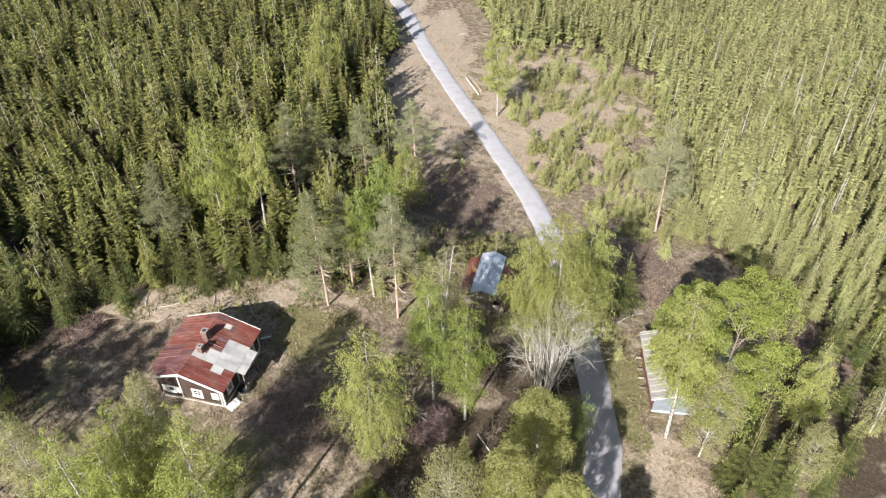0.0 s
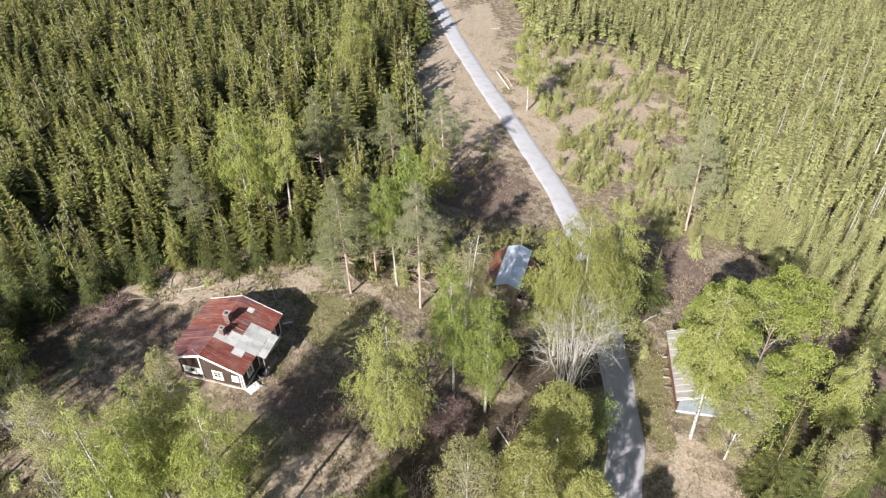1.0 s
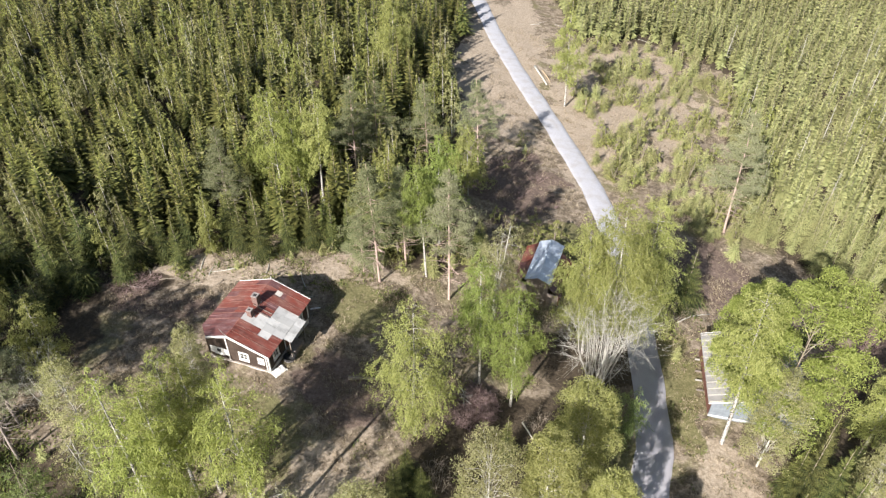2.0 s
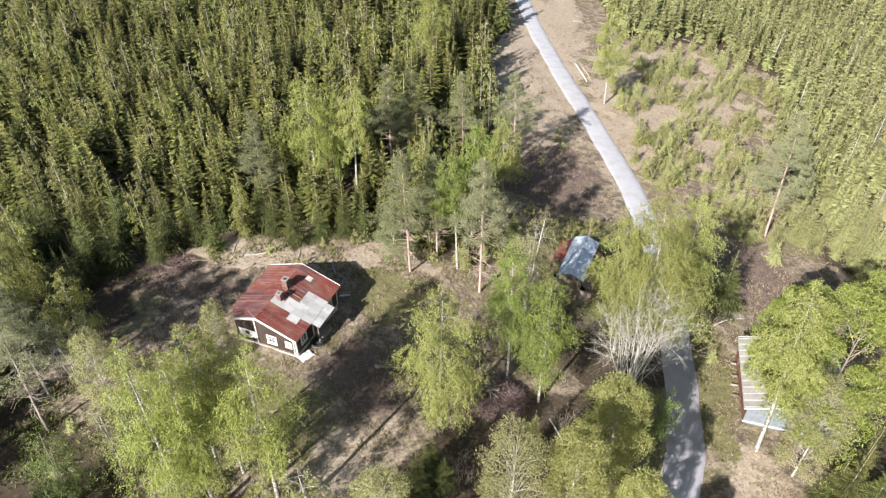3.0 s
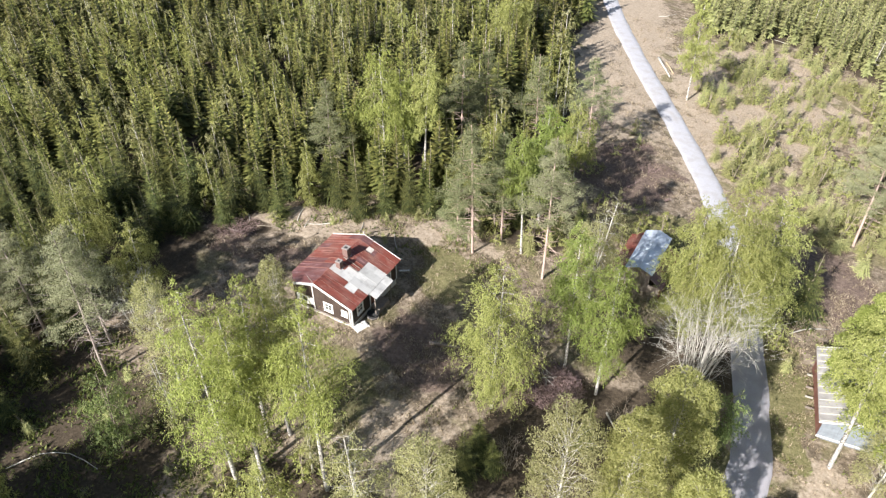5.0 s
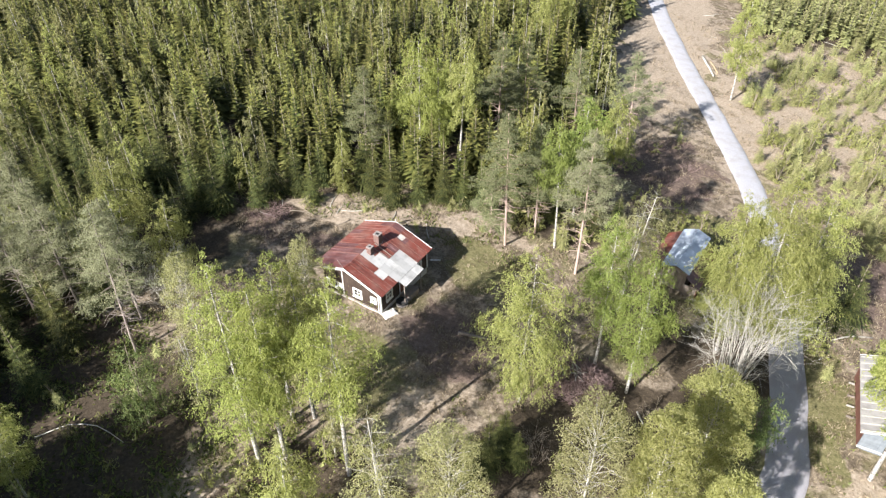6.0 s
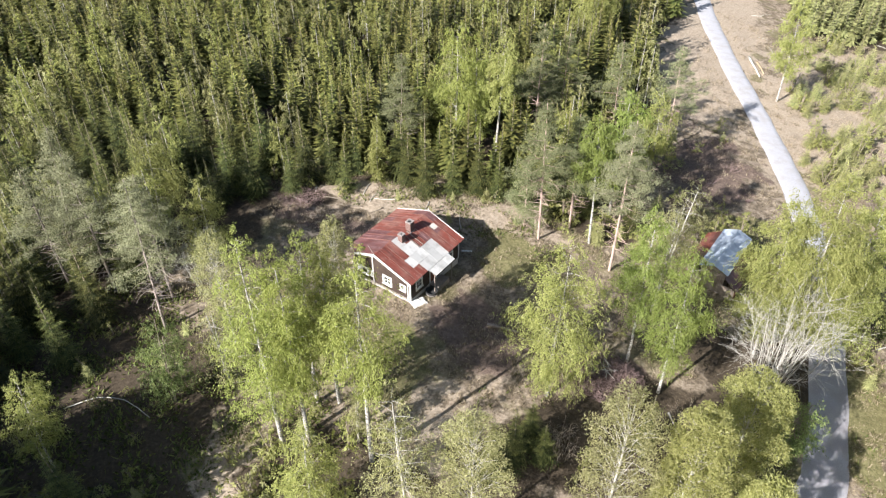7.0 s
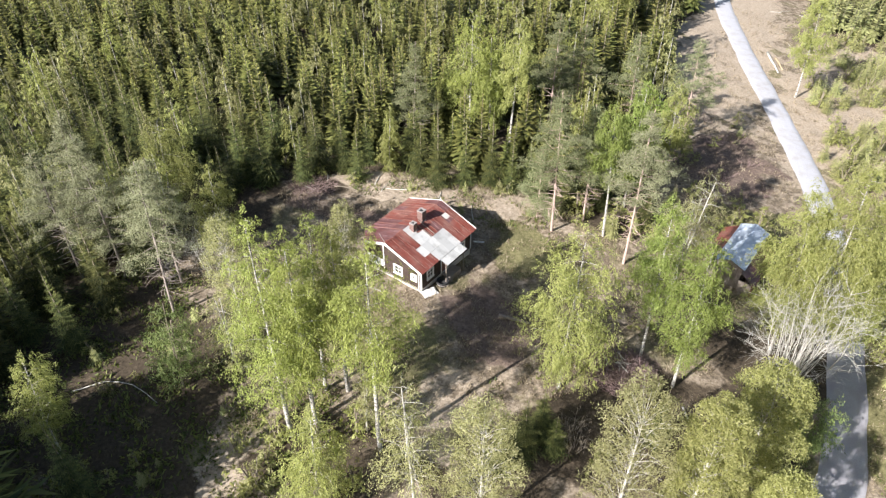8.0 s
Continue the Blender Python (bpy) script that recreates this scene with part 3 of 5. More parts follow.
def build_cottage():
    base = pose(HX, HY, 0, 0, 0, HROT)
    hs = thing("cottage", base, "old dark brown wooden cottage with a rusty patched red metal roof", "house")
    we, ww = 3.72, 3.95           # outer wall lines: west and east of the ridge
    yb = 3.9                      # gable walls
    eave, ridge, re, rw = 2.70, 4.22, 4.25, -4.05
    f0 = 0.42                     # top of the plinth
    # plinth
    bm = bmesh.new()
    box(bm, -we + 0.05, ww - 0.05, -yb + 0.05, -yb + 0.30, -0.5, f0)
    box(bm, -we + 0.05, ww - 0.05, yb - 0.30, yb - 0.05, -0.7, f0)
    box(bm, -we + 0.05, -we + 0.30, -yb + 0.30, yb - 0.30, -0.5, f0)
    box(bm, ww - 0.30, ww - 0.05, -yb + 0.30, yb - 0.30, -0.7, f0)
    part("plinth", chamfer(bm, 0.16), M_STONE, hs, "pale rendered stone plinth")
    corner = pose(-3.78, -3.03, 0, 0, 0, math.degrees(math.atan2(-0.718, 0.696)))
    part("plinth", boxed(0.0, 1.16, 0.02, 0.22, -0.5, f0, m=corner), M_STONE, hs, "pale rendered stone plinth")
    part("corner_wall", boxed(0.0, 1.16, 0.0, 0.12, f0, 2.72, m=corner), M_WALL, hs)
    part("floor_boards", chamfer(boxed(-we + 0.15, ww - 0.15, -yb + 0.15, yb - 0.15, f0 - 0.05, f0 + 0.03), 0.3), M_GREYWOOD, hs)

    slope_e = (eave - ridge) / re

    def under(x):
        return ridge + slope_e * abs(x) - 0.10

    hgt = under(ww) - f0
    # south gable: three openings
    south = [(1.75, 2.40, 0.62, 1.25), (4.45, 5.30, 0.62, 1.45), (6.55, 7.00, 0.85, 1.35)]
    L = we + ww
    bm = wall_mesh(L, hgt, south)
    bmesh.ops.translate(bm, vec=(-we, -yb, f0), verts=bm.verts)
    g = prism([(-we, f0 + hgt), (ww, f0 + hgt), (0, under(0)), ], -yb, -yb + 0.14)
    me = bpy.data.meshes.new("tmp")
    g.to_mesh(me)
    g.free()
    bm.from_mesh(me)
    bpy.data.meshes.remove(me)
    part("gable_wall", chamfer(bm, 0.13), M_WALL, hs)
    # north gable
    bm = wall_mesh(L, hgt, [(3.2, 4.2, 0.7, 1.6)])
    bmesh.ops.rotate(bm, matrix=Matrix.Rotation(math.pi, 3, "Z"), verts=bm.verts)
    bmesh.ops.translate(bm, vec=(ww, yb, f0), verts=bm.verts)
    g = prism([(-we, f0 + hgt), (ww, f0 + hgt), (0, under(0))], yb - 0.14, yb)
    me = bpy.data.meshes.new("tmp")
    g.to_mesh(me)
    g.free()
    bm.from_mesh(me)
    bpy.data.meshes.remove(me)
    part("gable_wall", bm, M_WALL, hs)
    # east wall: two windows and a door under the canopy
    east = [(0.75, 1.60, 0.70, 1.62), (2.9, 3.8, 0.02, 1.9), (5.75, 6.55, 0.70, 1.55)]
    L2 = 2 * yb - 0.28
    bm = wall_mesh(L2, hgt - 0.02, east)
    m_e = pose(ww, -yb + 0.14, f0, 0, 0, 90)
    bmesh.ops.transform(bm, matrix=m_e, verts=bm.verts)
    part("side_wall", bm, M_WALL, hs)
    bm = wall_mesh(L2, hgt - 0.02, [(2.4, 3.3, 0.7, 1.6), (5.0, 5.9, 0.7, 1.6)])
    m_w = pose(-we, yb - 0.14, f0, 0, 0, -90)
    bmesh.ops.transform(bm, matrix=m_w, verts=bm.verts)
    part("side_wall", chamfer(bm, 0.13), M_WALL, hs)
    # windows
    m_s = pose(-we, -yb, f0)
    for (x0, x1, z0, z1), bars in zip(south, ((1, 1), (2, 2), (1, 2))):
        window(hs, m_s @ pose(x0, 0, z0), x1 - x0, z1 - z0, bars, surround=0.14)
    # white shutters beside the first south window
    for x in (1.10, 2.56):
        part("shutter", boxed(-we + x, -we + x + 0.5, -yb - 0.05, -yb - 0.004, f0 + 0.52, f0 + 1.38, bevel=0.008), M_WHITE, hs, "white wooden shutter")
    for (x0, x1, z0, z1) in (east[0], east[2]):
        window(hs, m_e @ pose(x0, 0, z0), x1 - x0, z1 - z0, (2, 2))
    for x0, x1, z0, z1 in ((2.4, 3.3, 0.7, 1.6), (5.0, 5.9, 0.7, 1.6)):
        window(hs, m_w @ pose(x0, 0, z0), x1 - x0, z1 - z0, (2, 2))
    window(hs, pose(ww, yb, f0, 0, 0, 180) @ pose(3.2, 0, 0.7), 1.0, 0.9, (2, 2))
    door = thing("door", m_e @ pose(2.9, 0, 0.02), "", "")
    door.parent = hs
    part("door_leaf", boxed(0.03, 0.87, 0.03, 0.08, 0.02, 1.86, bevel=0.006), M_OLDRED, door)
    bm = bmesh.new()
    for b in ((-0.1, 0.03, -0.03, 0.1, 0, 1.98), (0.87, 1.0, -0.03, 0.1, 0, 1.98), (0.03, 0.87, -0.03, 0.1, 1.86, 1.98)):
        box(bm, *b)
    part("door_frame", bm, M_WHITE, door)
    part("door_handle", boxed(0.76, 0.80, -0.03, 0.028, 0.9, 1.02, bevel=0.006), M_BLACK, door)
    # white corner boards and the joint board on the gable
    for x, y in ((ww - 0.12, -yb - 0.03), (ww - 0.36, -yb - 0.03), (-0.62, -yb - 0.03)):
        top = under(min(abs(x), abs(x + 0.14)) if x > -0.6 else abs(x)) - 0.03
        part("corner_board", boxed(x, x + 0.10, y, y + 0.028, f0 - 0.05, top), M_WHITE, hs, "white painted trim board")
    for y in (-yb - 0.02, yb - 0.11):
        part("corner_board", boxed(ww + 0.003, ww + 0.032, y, y + 0.13, f0 - 0.05, f0 + hgt - 0.1), M_WHITE, hs, "white painted trim board")
    part("skirting_board", boxed(-we + 0.95, ww + 0.03, -yb - 0.07, -yb - 0.032, f0 - 0.11, f0 - 0.03), M_GREYWOOD, hs, "weathered grey skirting board")
    # roof
    roof = thing("roof", Matrix(), "", "")
    roof.parent = hs
    y0, y1 = -4.25, 4.25
    part("roof_deck", roof_slab(0, ridge, re, eave, y0, y1), M_GREYWOOD, roof)
    zw = ridge + slope_e * -rw
    part("roof_deck", chamfer(roof_slab(0, ridge, rw, zw, y0, y1), 0.03), M_GREYWOOD, roof)

    def east_pick(a, b):
        if (0.20 if b < 0.7 else 0.29) < a < 0.72 and b > 0.45:
            return M_SILVER
        if 0.29 < a < (0.42 if b < 0.2 else 0.52) and b < 0.45:
            return M_SILVER
        return M_RED

    def west_pick(a, b):
        return M_PURPLE if (a < 0.55 and b > 0.3) or (a < 0.3) else M_RED

    roof_sheets(roof, 0, ridge, re + 0.03, eave - 0.01, y0, y1, 10, 4, east_pick, 11, seams=True)
    roof_sheets(roof, 0, ridge, rw - 0.03, zw - 0.01, y0, y1, 10, 3, west_pick, 12, seams=True, cut=True)
    part("ridge_cap", prism([(-0.22, ridge - 0.02), (0, ridge + 0.075), (0.22, ridge - 0.02), (0, ridge + 0.045)], y0, y1), M_RED, roof, "rusty folded ridge cap")
    for y in (y0 - 0.05, y1 + 0.005):
        for ex, ez in ((re, eave), (rw, zw)):
            part("barge_board", chamfer(prism([(0, ridge + 0.13), (ex + (0.05 if ex > 0 else -0.05), ez + 0.10), (ex + (0.05 if ex > 0 else -0.05), ez - 0.15), (0, ridge - 0.14)], y, y + 0.045)), M_WHITE, roof, "white painted barge board")
    # worn pale patch of bare sheet near the north end
    t = math.atan2(-slope_e, 1)
    part("worn_patch", boxed(1.25, 1.9, 2.75, 3.7, 0, 0.012, bevel=0.004, m=Matrix.Translation((0, 0, ridge + 0.062)) @ Matrix.Rotation(t, 4, "Y")), M_STONE, roof, "pale bare patch on the rusty sheet")
    # porch canopy of zinc sheets on two posts
    canopy = thing("porch_canopy", Matrix(), "", "")
    canopy.parent = hs
    ca, cb = -1.5, 1.5
    for k in range(3):
        q0, q1 = ca + (cb - ca) * k / 3, ca + (cb - ca) * (k + 1) / 3
        part("roof_sheet", roof_slab(3.7, eave + 0.17 + 0.005 * k, 5.2, eave - 0.26 + 0.005 * k, q0 - 0.02, q1 + 0.02, 0.015), M_SILVER, canopy, "stained zinc sheet")
    for y in (ca + 0.1, cb - 0.18):
        part("post", boxed(4.85, 4.93, y, y + 0.08, -0.55, eave - 0.21), M_GREYWOOD, canopy)
    part("beam", boxed(4.84, 4.94, ca, cb, eave - 0.32, eave - 0.212), M_GREYWOOD, canopy)
    for k, (w, z) in enumerate(((1.0, 0.28), (0.65, 0.10), (0.35, -0.08))):
        part("porch_step", boxed(ww + 0.01, ww + 0.01 + w, -0.9 + 0.05 * k, 0.9 - 0.05 * k, -0.75, z), M_GREYWOOD, hs)
    # chimneys, pole and finial
    chimney("chimney", hs, 0.30, 0.82, ridge - 0.5, ridge + 0.95, 0.62, "sooty brick chimney with a pale cap")
    chimney("chimney", hs, 0.62, -0.88, ridge - 0.6, ridge + 0.62, 0.5, "smaller brick chimney beside zinc sheets")
    ladder = thing("roof_ladder", Matrix(), "", "")
    ladder.parent = hs
    for y in (-0.2, 0.35):
        part("rail", boxed(0.15, 2.3, y, y + 0.05, 0.10, 0.15, m=Matrix.Translation((0, 0, ridge)) @ Matrix.Rotation(t, 4, "Y")), M_GREYWOOD, ladder)
    V, F = tube([(0.0, -4.15, ridge), (-0.12, -4.45, ridge + 0.75), (-0.22, -4.65, ridge + 1.35)], 0.03, 0.022, 6)
    child("pole", tri_mesh("pole", V, F, M_PALEBARK), hs, "thin leaning pale pole")
    V, F = tube([(0, 4.2, ridge + 0.02), (-0.02, 4.22, ridge + 0.5)], 0.035, 0.02, 6)
    child("finial", tri_mesh("finial", V, F, M_WHITE), hs, "short white ridge post")


build_cottage()


# ---------- the shed with the blue-grey roof ----------
def build_shed():
    # local x east of the ridge, y along the ridge northwards
    ang = math.degrees(math.atan2(7.0, 1.75)) - 90
    cx, cy = 5.3, 62.7
    gzr = -3.3
    sh = thing("shed", pose(cx, cy, gzr, 0, 0, ang), "grey board shed with a blue-grey metal roof and rusty lean-to roofs", "shed")
    hl = 3.65
    rz, ez = 3.45, 2.85
    bm = bmesh.new()
    for b in ((-1.25, 1.25, -hl + 0.25, -hl + 0.37), (-1.25, 1.25, hl - 0.37, hl - 0.25), (-1.25, -1.13, -hl + 0.37, hl - 0.37), (1.13, 1.25, -hl + 0.37, hl - 0.37)):
        box(bm, *b, -0.6, 2.78)
    part("wall", bm, M_GREYWOOD, sh)
    for y in (-hl + 0.25, hl - 0.37):
        part("gable", prism([(-1.25, 2.78), (1.25, 2.78), (0, 3.32)], y, y + 0.12), M_GREYWOOD, sh)
    rng = random.Random(8)
    x = -1.25
    while x < 1.2:
        w = rng.uniform(0.15, 0.2)
        part("plank", boxed(x, min(x + w, 1.25), -hl + 0.215, -hl + 0.247, -0.5, 2.75 + rng.uniform(-0.1, 0.05)), M_GREYWOOD, sh)
        x += w + 0.012
    roof = thing("roof", Matrix(), "", "")
    roof.parent = sh
    for e in (1.4, -1.4):
        part("roof_deck", roof_slab(0, rz, e, ez, -hl, hl, 0.05), M_GREYWOOD, roof)
        roof_sheets(roof, 0, rz, e * 1.02, ez, -hl, hl, 6, 1, lambda a, b: M_BLUEMETAL, 21)
    part("ridge_cap", prism([(-0.14, rz + 0.0), (0, rz + 0.07), (0.14, rz + 0.0), (0, rz + 0.045)], -hl, hl), M_BLUEMETAL, roof)
    for name, x0, z0, x1, z1, a, b in (("lean_to", -1.3, 2.75, -2.9, 1.75, -hl + 0.6, hl - 0.1), ("lean_to", 1.3, 2.62, 2.75, 1.55, -hl - 0.2, hl - 1.0)):
        lt = thing(name, Matrix(), "", "")
        lt.parent = sh
        part("roof_deck", roof_slab(x0, z0, x1, z1, a, b, 0.05), M_GREYWOOD, lt)
        roof_sheets(lt, x0, z0, x1, z1, a, b, 6, 2, lambda p, q: M_RED if p > 0.25 else M_PURPLE, 22)
        s = -0.1 if x1 > 0 else 0.1
        lo, hi = min(x1 + s, x1 + 2 * s), max(x1 + s, x1 + 2 * s)
        part("wall", boxed(lo, hi, a + 0.1, b - 0.1, -0.7, z1 - 0.1), M_OLDRED, lt)
        for y in (a + 0.1, b - 0.2):
            lo2, hi2 = (x0, lo) if x1 > 0 else (hi, x0)
            part("end_wall", boxed(lo2, hi2, y, y + 0.1, -0.7, z1 + 0.02), M_GREYWOOD, lt)


build_shed()


# ---------- the low barn beside the road ----------
def build_barn():
    # local x from the west corner along the front, y back along the barn
    m = pose(21.6, 45.4, -4.3, 0, 0, -5.0)
    bn = thing("barn", m, "low weathered barn with pale sheet roof and white-trimmed gable", "barn")
    W, Lb, ev, rg = 8.8, 8.9, 2.4, 3.75
    mid = W / 2
    for b in ((0, 0.12, 0.12, Lb - 0.12), (W - 0.12, W, 0.12, Lb - 0.12)):
        part("side_wall", boxed(*b, -1.4, ev - 0.05), M_OLDRED, bn)
    part("gable_wall", prism([(0, -0.9), (W, -1.4), (W, ev - 0.05), (mid, rg - 0.08), (0, ev - 0.05)], 0, 0.12), M_BLUEWALL, bn, "blue-grey board gable")
    part("gable_wall", prism([(0, -0.9), (W, -1.4), (W, ev - 0.05), (mid, rg - 0.08), (0, ev - 0.05)], Lb - 0.12, Lb), M_OLDRED, bn)
    part("sill_board", prism([(-0.05, 0.12), (W + 0.05, -0.30), (W + 0.05, -0.14), (-0.05, 0.28)], -0.05, -0.004), M_WHITE, bn, "white painted sill board")
    for k in range(1, 6):
        part("batten", boxed(W * k / 6, W * k / 6 + 0.05, -0.03, -0.003, 0.2, ev - 0.02), M_BLUEWALL, bn)
    roof = thing("roof", Matrix(), "", "")
    roof.parent = bn
    y0, y1 = -0.30, Lb + 0.2
    part("roof_deck", roof_slab(mid, rg, -0.35, ev - 0.1, y0, y1, 0.06), M_GREYWOOD, roof)
    part("roof_deck", roof_slab(mid, rg, W + 0.35, ev - 0.1, y0, y1, 0.06), M_GREYWOOD, roof)
    roof_sheets(roof, mid, rg, -0.38, ev - 0.11, y0, y1, 11, 3, lambda a, b: M_PALESHEET, 31)
    roof_sheets(roof, mid, rg, W + 0.38, ev - 0.11, y0, y1, 11, 3, lambda a, b: M_PALESHEET, 32)
    for k in range(12):
        yk = y0 + 0.1 + k * (y1 - y0 - 0.45) / 11
        for ex in (-0.36, W + 0.36):
            part("roof_batten", roof_slab(mid, rg + 0.105, ex, ev - 0.005, yk, yk + 0.09, 0.04), M_PALEBARK, roof, "weathered batten down the slope")
    for ex in (-0.42, W + 0.42):
        part("barge_board", prism([(mid, rg + 0.09), (ex, ev - 0.06), (ex, ev - 0.2), (mid, rg - 0.05)], y0 - 0.05, y0 - 0.005), M_WHITE, roof, "white painted barge board")
        part("barge_board", prism([(mid, rg + 0.09), (ex, ev - 0.06), (ex, ev - 0.2), (mid, rg - 0.05)], y1 + 0.005, y1 + 0.05), M_WHITE, roof, "white painted barge board")
    rng = random.Random(4)
    # planks leaning out along the west side
    for k in range(4):
        y = 3.0 + k * 1.3 + rng.uniform(-0.2, 0.2)
        z = gz(20.4, 46 + y) + 4.3
        bx = boxed(-0.75 + rng.uniform(-0.15, 0.1), -0.2, y, y + 0.2, z + 0.25, z + 0.29)
        part("loose_plank", bx, M_PALEBARK if k % 2 else M_GREYWOOD, bn, "bleached plank on the wall plate")


build_barn()


# ---------- trees ----------
def trunk_line(h, lean, rng, n=9):
    t = np.linspace(0, 1, n)
    w = np.cumsum(rng.normal(0, 0.012 * h / 10, (n, 2)), axis=0) * (t[:, None] > 0)
    return np.column_stack([lean[0] * t ** 1.3 + w[:, 0], lean[1] * t ** 1.3 + w[:, 1], h * t])


def at_height(line, z):
    return np.array([np.interp(z, line[:, 2], line[:, i]) for i in range(3)])


def broadleaf(h, R, cb, lean, seed, leaves=5200, size=0.24, droop=0.5, branchy=0.035, multi=1, bare=0.7):
    """Trunk with limbs, and the leaves of a birch-like crown hanging in strands, both as vertices and triangles."""
    rng = np.random.default_rng(seed)
    wood, pts, along = [], [], []
    for stem in range(multi):
        hh = h * (1 if stem == 0 else rng.uniform(0.78, 0.95))
        ln = np.array(lean) + (rng.normal(0, R * 0.32, 2) if multi > 1 else 0)
        line = trunk_line(hh, ln, rng)
        wood.append(tube(line[:-1], max(0.05, 0.0095 * h), 0.03, 6))
        nb = int(max(9, (hh - cb) * 3.6))
        reach = []
        for k in range(nb):
            t = ((k + rng.uniform(0, 1)) / nb) ** 0.92
            z = cb + (hh * 0.985 - cb) * t
            prof = math.sin(math.pi * (0.13 + 0.87 * t ** 0.8)) ** 0.75 if t < 0.995 else 0.05
            az = k * 2.399 + rng.uniform(-0.5, 0.5)
            L = max(0.25, R * prof * rng.uniform(0.68, 1.12))
            up = rng.uniform(0.25, 0.7)
            p0 = at_height(line, max(cb * 0.7, z - 0.35 * L))
            reach.append((p0, np.array([math.cos(az), math.sin(az), 0.0]), L, up))
            if L > bare:
                u = np.linspace(0, 0.8, 4)[:, None]
                wood.append(tube(p0 + reach[-1][1] * L * u + np.array([0, 0, 1.0]) * L * (up * u - 0.35 * u ** 2), branchy * (0.4 + L / 4.5), 0.008, 3))
        # strands of leaves: more of them on the longer limbs
        wt = np.array([r[2] ** 1.7 for r in reach])
        n = max(9, int(leaves / multi / 13))
        pick = rng.choice(len(reach), n, p=wt / wt.sum())
        P0, O = np.array([r[0] for r in reach])[pick], np.array([r[1] for r in reach])[pick]
        Ls, U = np.array([r[2] for r in reach])[pick][:, None], np.array([r[3] for r in reach])[pick][:, None]
        u = rng.uniform(0.08, 1.0, (n, 1)) ** 0.62
        c = P0 + O * Ls * u + np.array([0, 0, 1.0]) * Ls * (U * u - 0.35 * u ** 2) + rng.normal(0, 1, (n, 3)) * (0.08 + 0.12 * Ls) * np.array([1, 1, 0.8])
        d = 0.35 * O + rng.normal(0, 0.35, (n, 3)) + np.array([0, 0, -1.0]) * droop * 1.5
        d *= (0.30 + 0.18 * Ls) * rng.uniform(0.5, 1.3, (n, 1))
        k = rng.poisson(13, n) + 1
        w = rng.uniform(-0.1, 1.1, (k.sum(), 1))
        pts.append(np.repeat(c, k, 0) + np.repeat(d, k, 0) * w + rng.normal(0, 0.085, (k.sum(), 3)))
        along.append(np.repeat(d, k, 0))
    pts = np.concatenate(pts)
    pts[:, 2] = np.maximum(pts[:, 2], 0.15)
    return join(wood), sprays(pts, size, rng, 0.9, np.concatenate(along), 1.4)


def lobed(h, R, cb, seed, leaves, size, lobes=48, limb=0.05):
    """A broad crown built of separate leaf masses on forking limbs, with gaps between them."""
    rng = np.random.default_rng(seed)
    line = trunk_line(h * 0.8, (0, 0), rng)
    wood, pts = [tube(line, 0.009 * h, 0.03, 7)], []
    per, along = leaves // lobes, []
    for k in range(lobes):
        s = (k + 0.5) / lobes
        z = cb + (h - cb) * (0.06 + 0.92 * s)
        az = k * 2.399 + rng.uniform(-0.3, 0.3)
        ring = R * math.sqrt(max(0.02, 1 - (abs(s - 0.36) / 0.68) ** 2)) * rng.uniform(0.55, 1.0)
        c = np.array([math.cos(az) * ring, math.sin(az) * ring, z])
        p0 = at_height(line, max(cb * 0.8, min(h * 0.78, z - 0.6 * ring - 0.4)))
        mid = (p0 + c) / 2 + np.array([0, 0, 0.15 * ring])
        wood.append(tube([p0, mid, c], limb, 0.012, 4))
        r = R * rng.uniform(0.18, 0.38)
        d = rng.normal(size=(per, 3))
        d /= np.linalg.norm(d, axis=1, keepdims=True)
        d[:, 2] = np.abs(d[:, 2]) * np.where(rng.uniform(size=per) < 0.8, 1, -0.5)
        q = c + d * np.array([r, r, r * 0.75]) * (rng.uniform(0.35, 1.0, per) ** 0.5)[:, None] + rng.normal(0, 0.10, (per, 3))
        q[:, 2] -= 0.25 * np.hypot(q[:, 0] - c[0], q[:, 1] - c[1]) ** 2 / r
        pts.append(q)
        along.append(rng.normal(0, 1, (per, 3)) + np.array([0, 0, -0.5]))
    return join(wood), sprays(np.concatenate(pts), size, rng, 0.8, np.concatenate(along), 1.6)


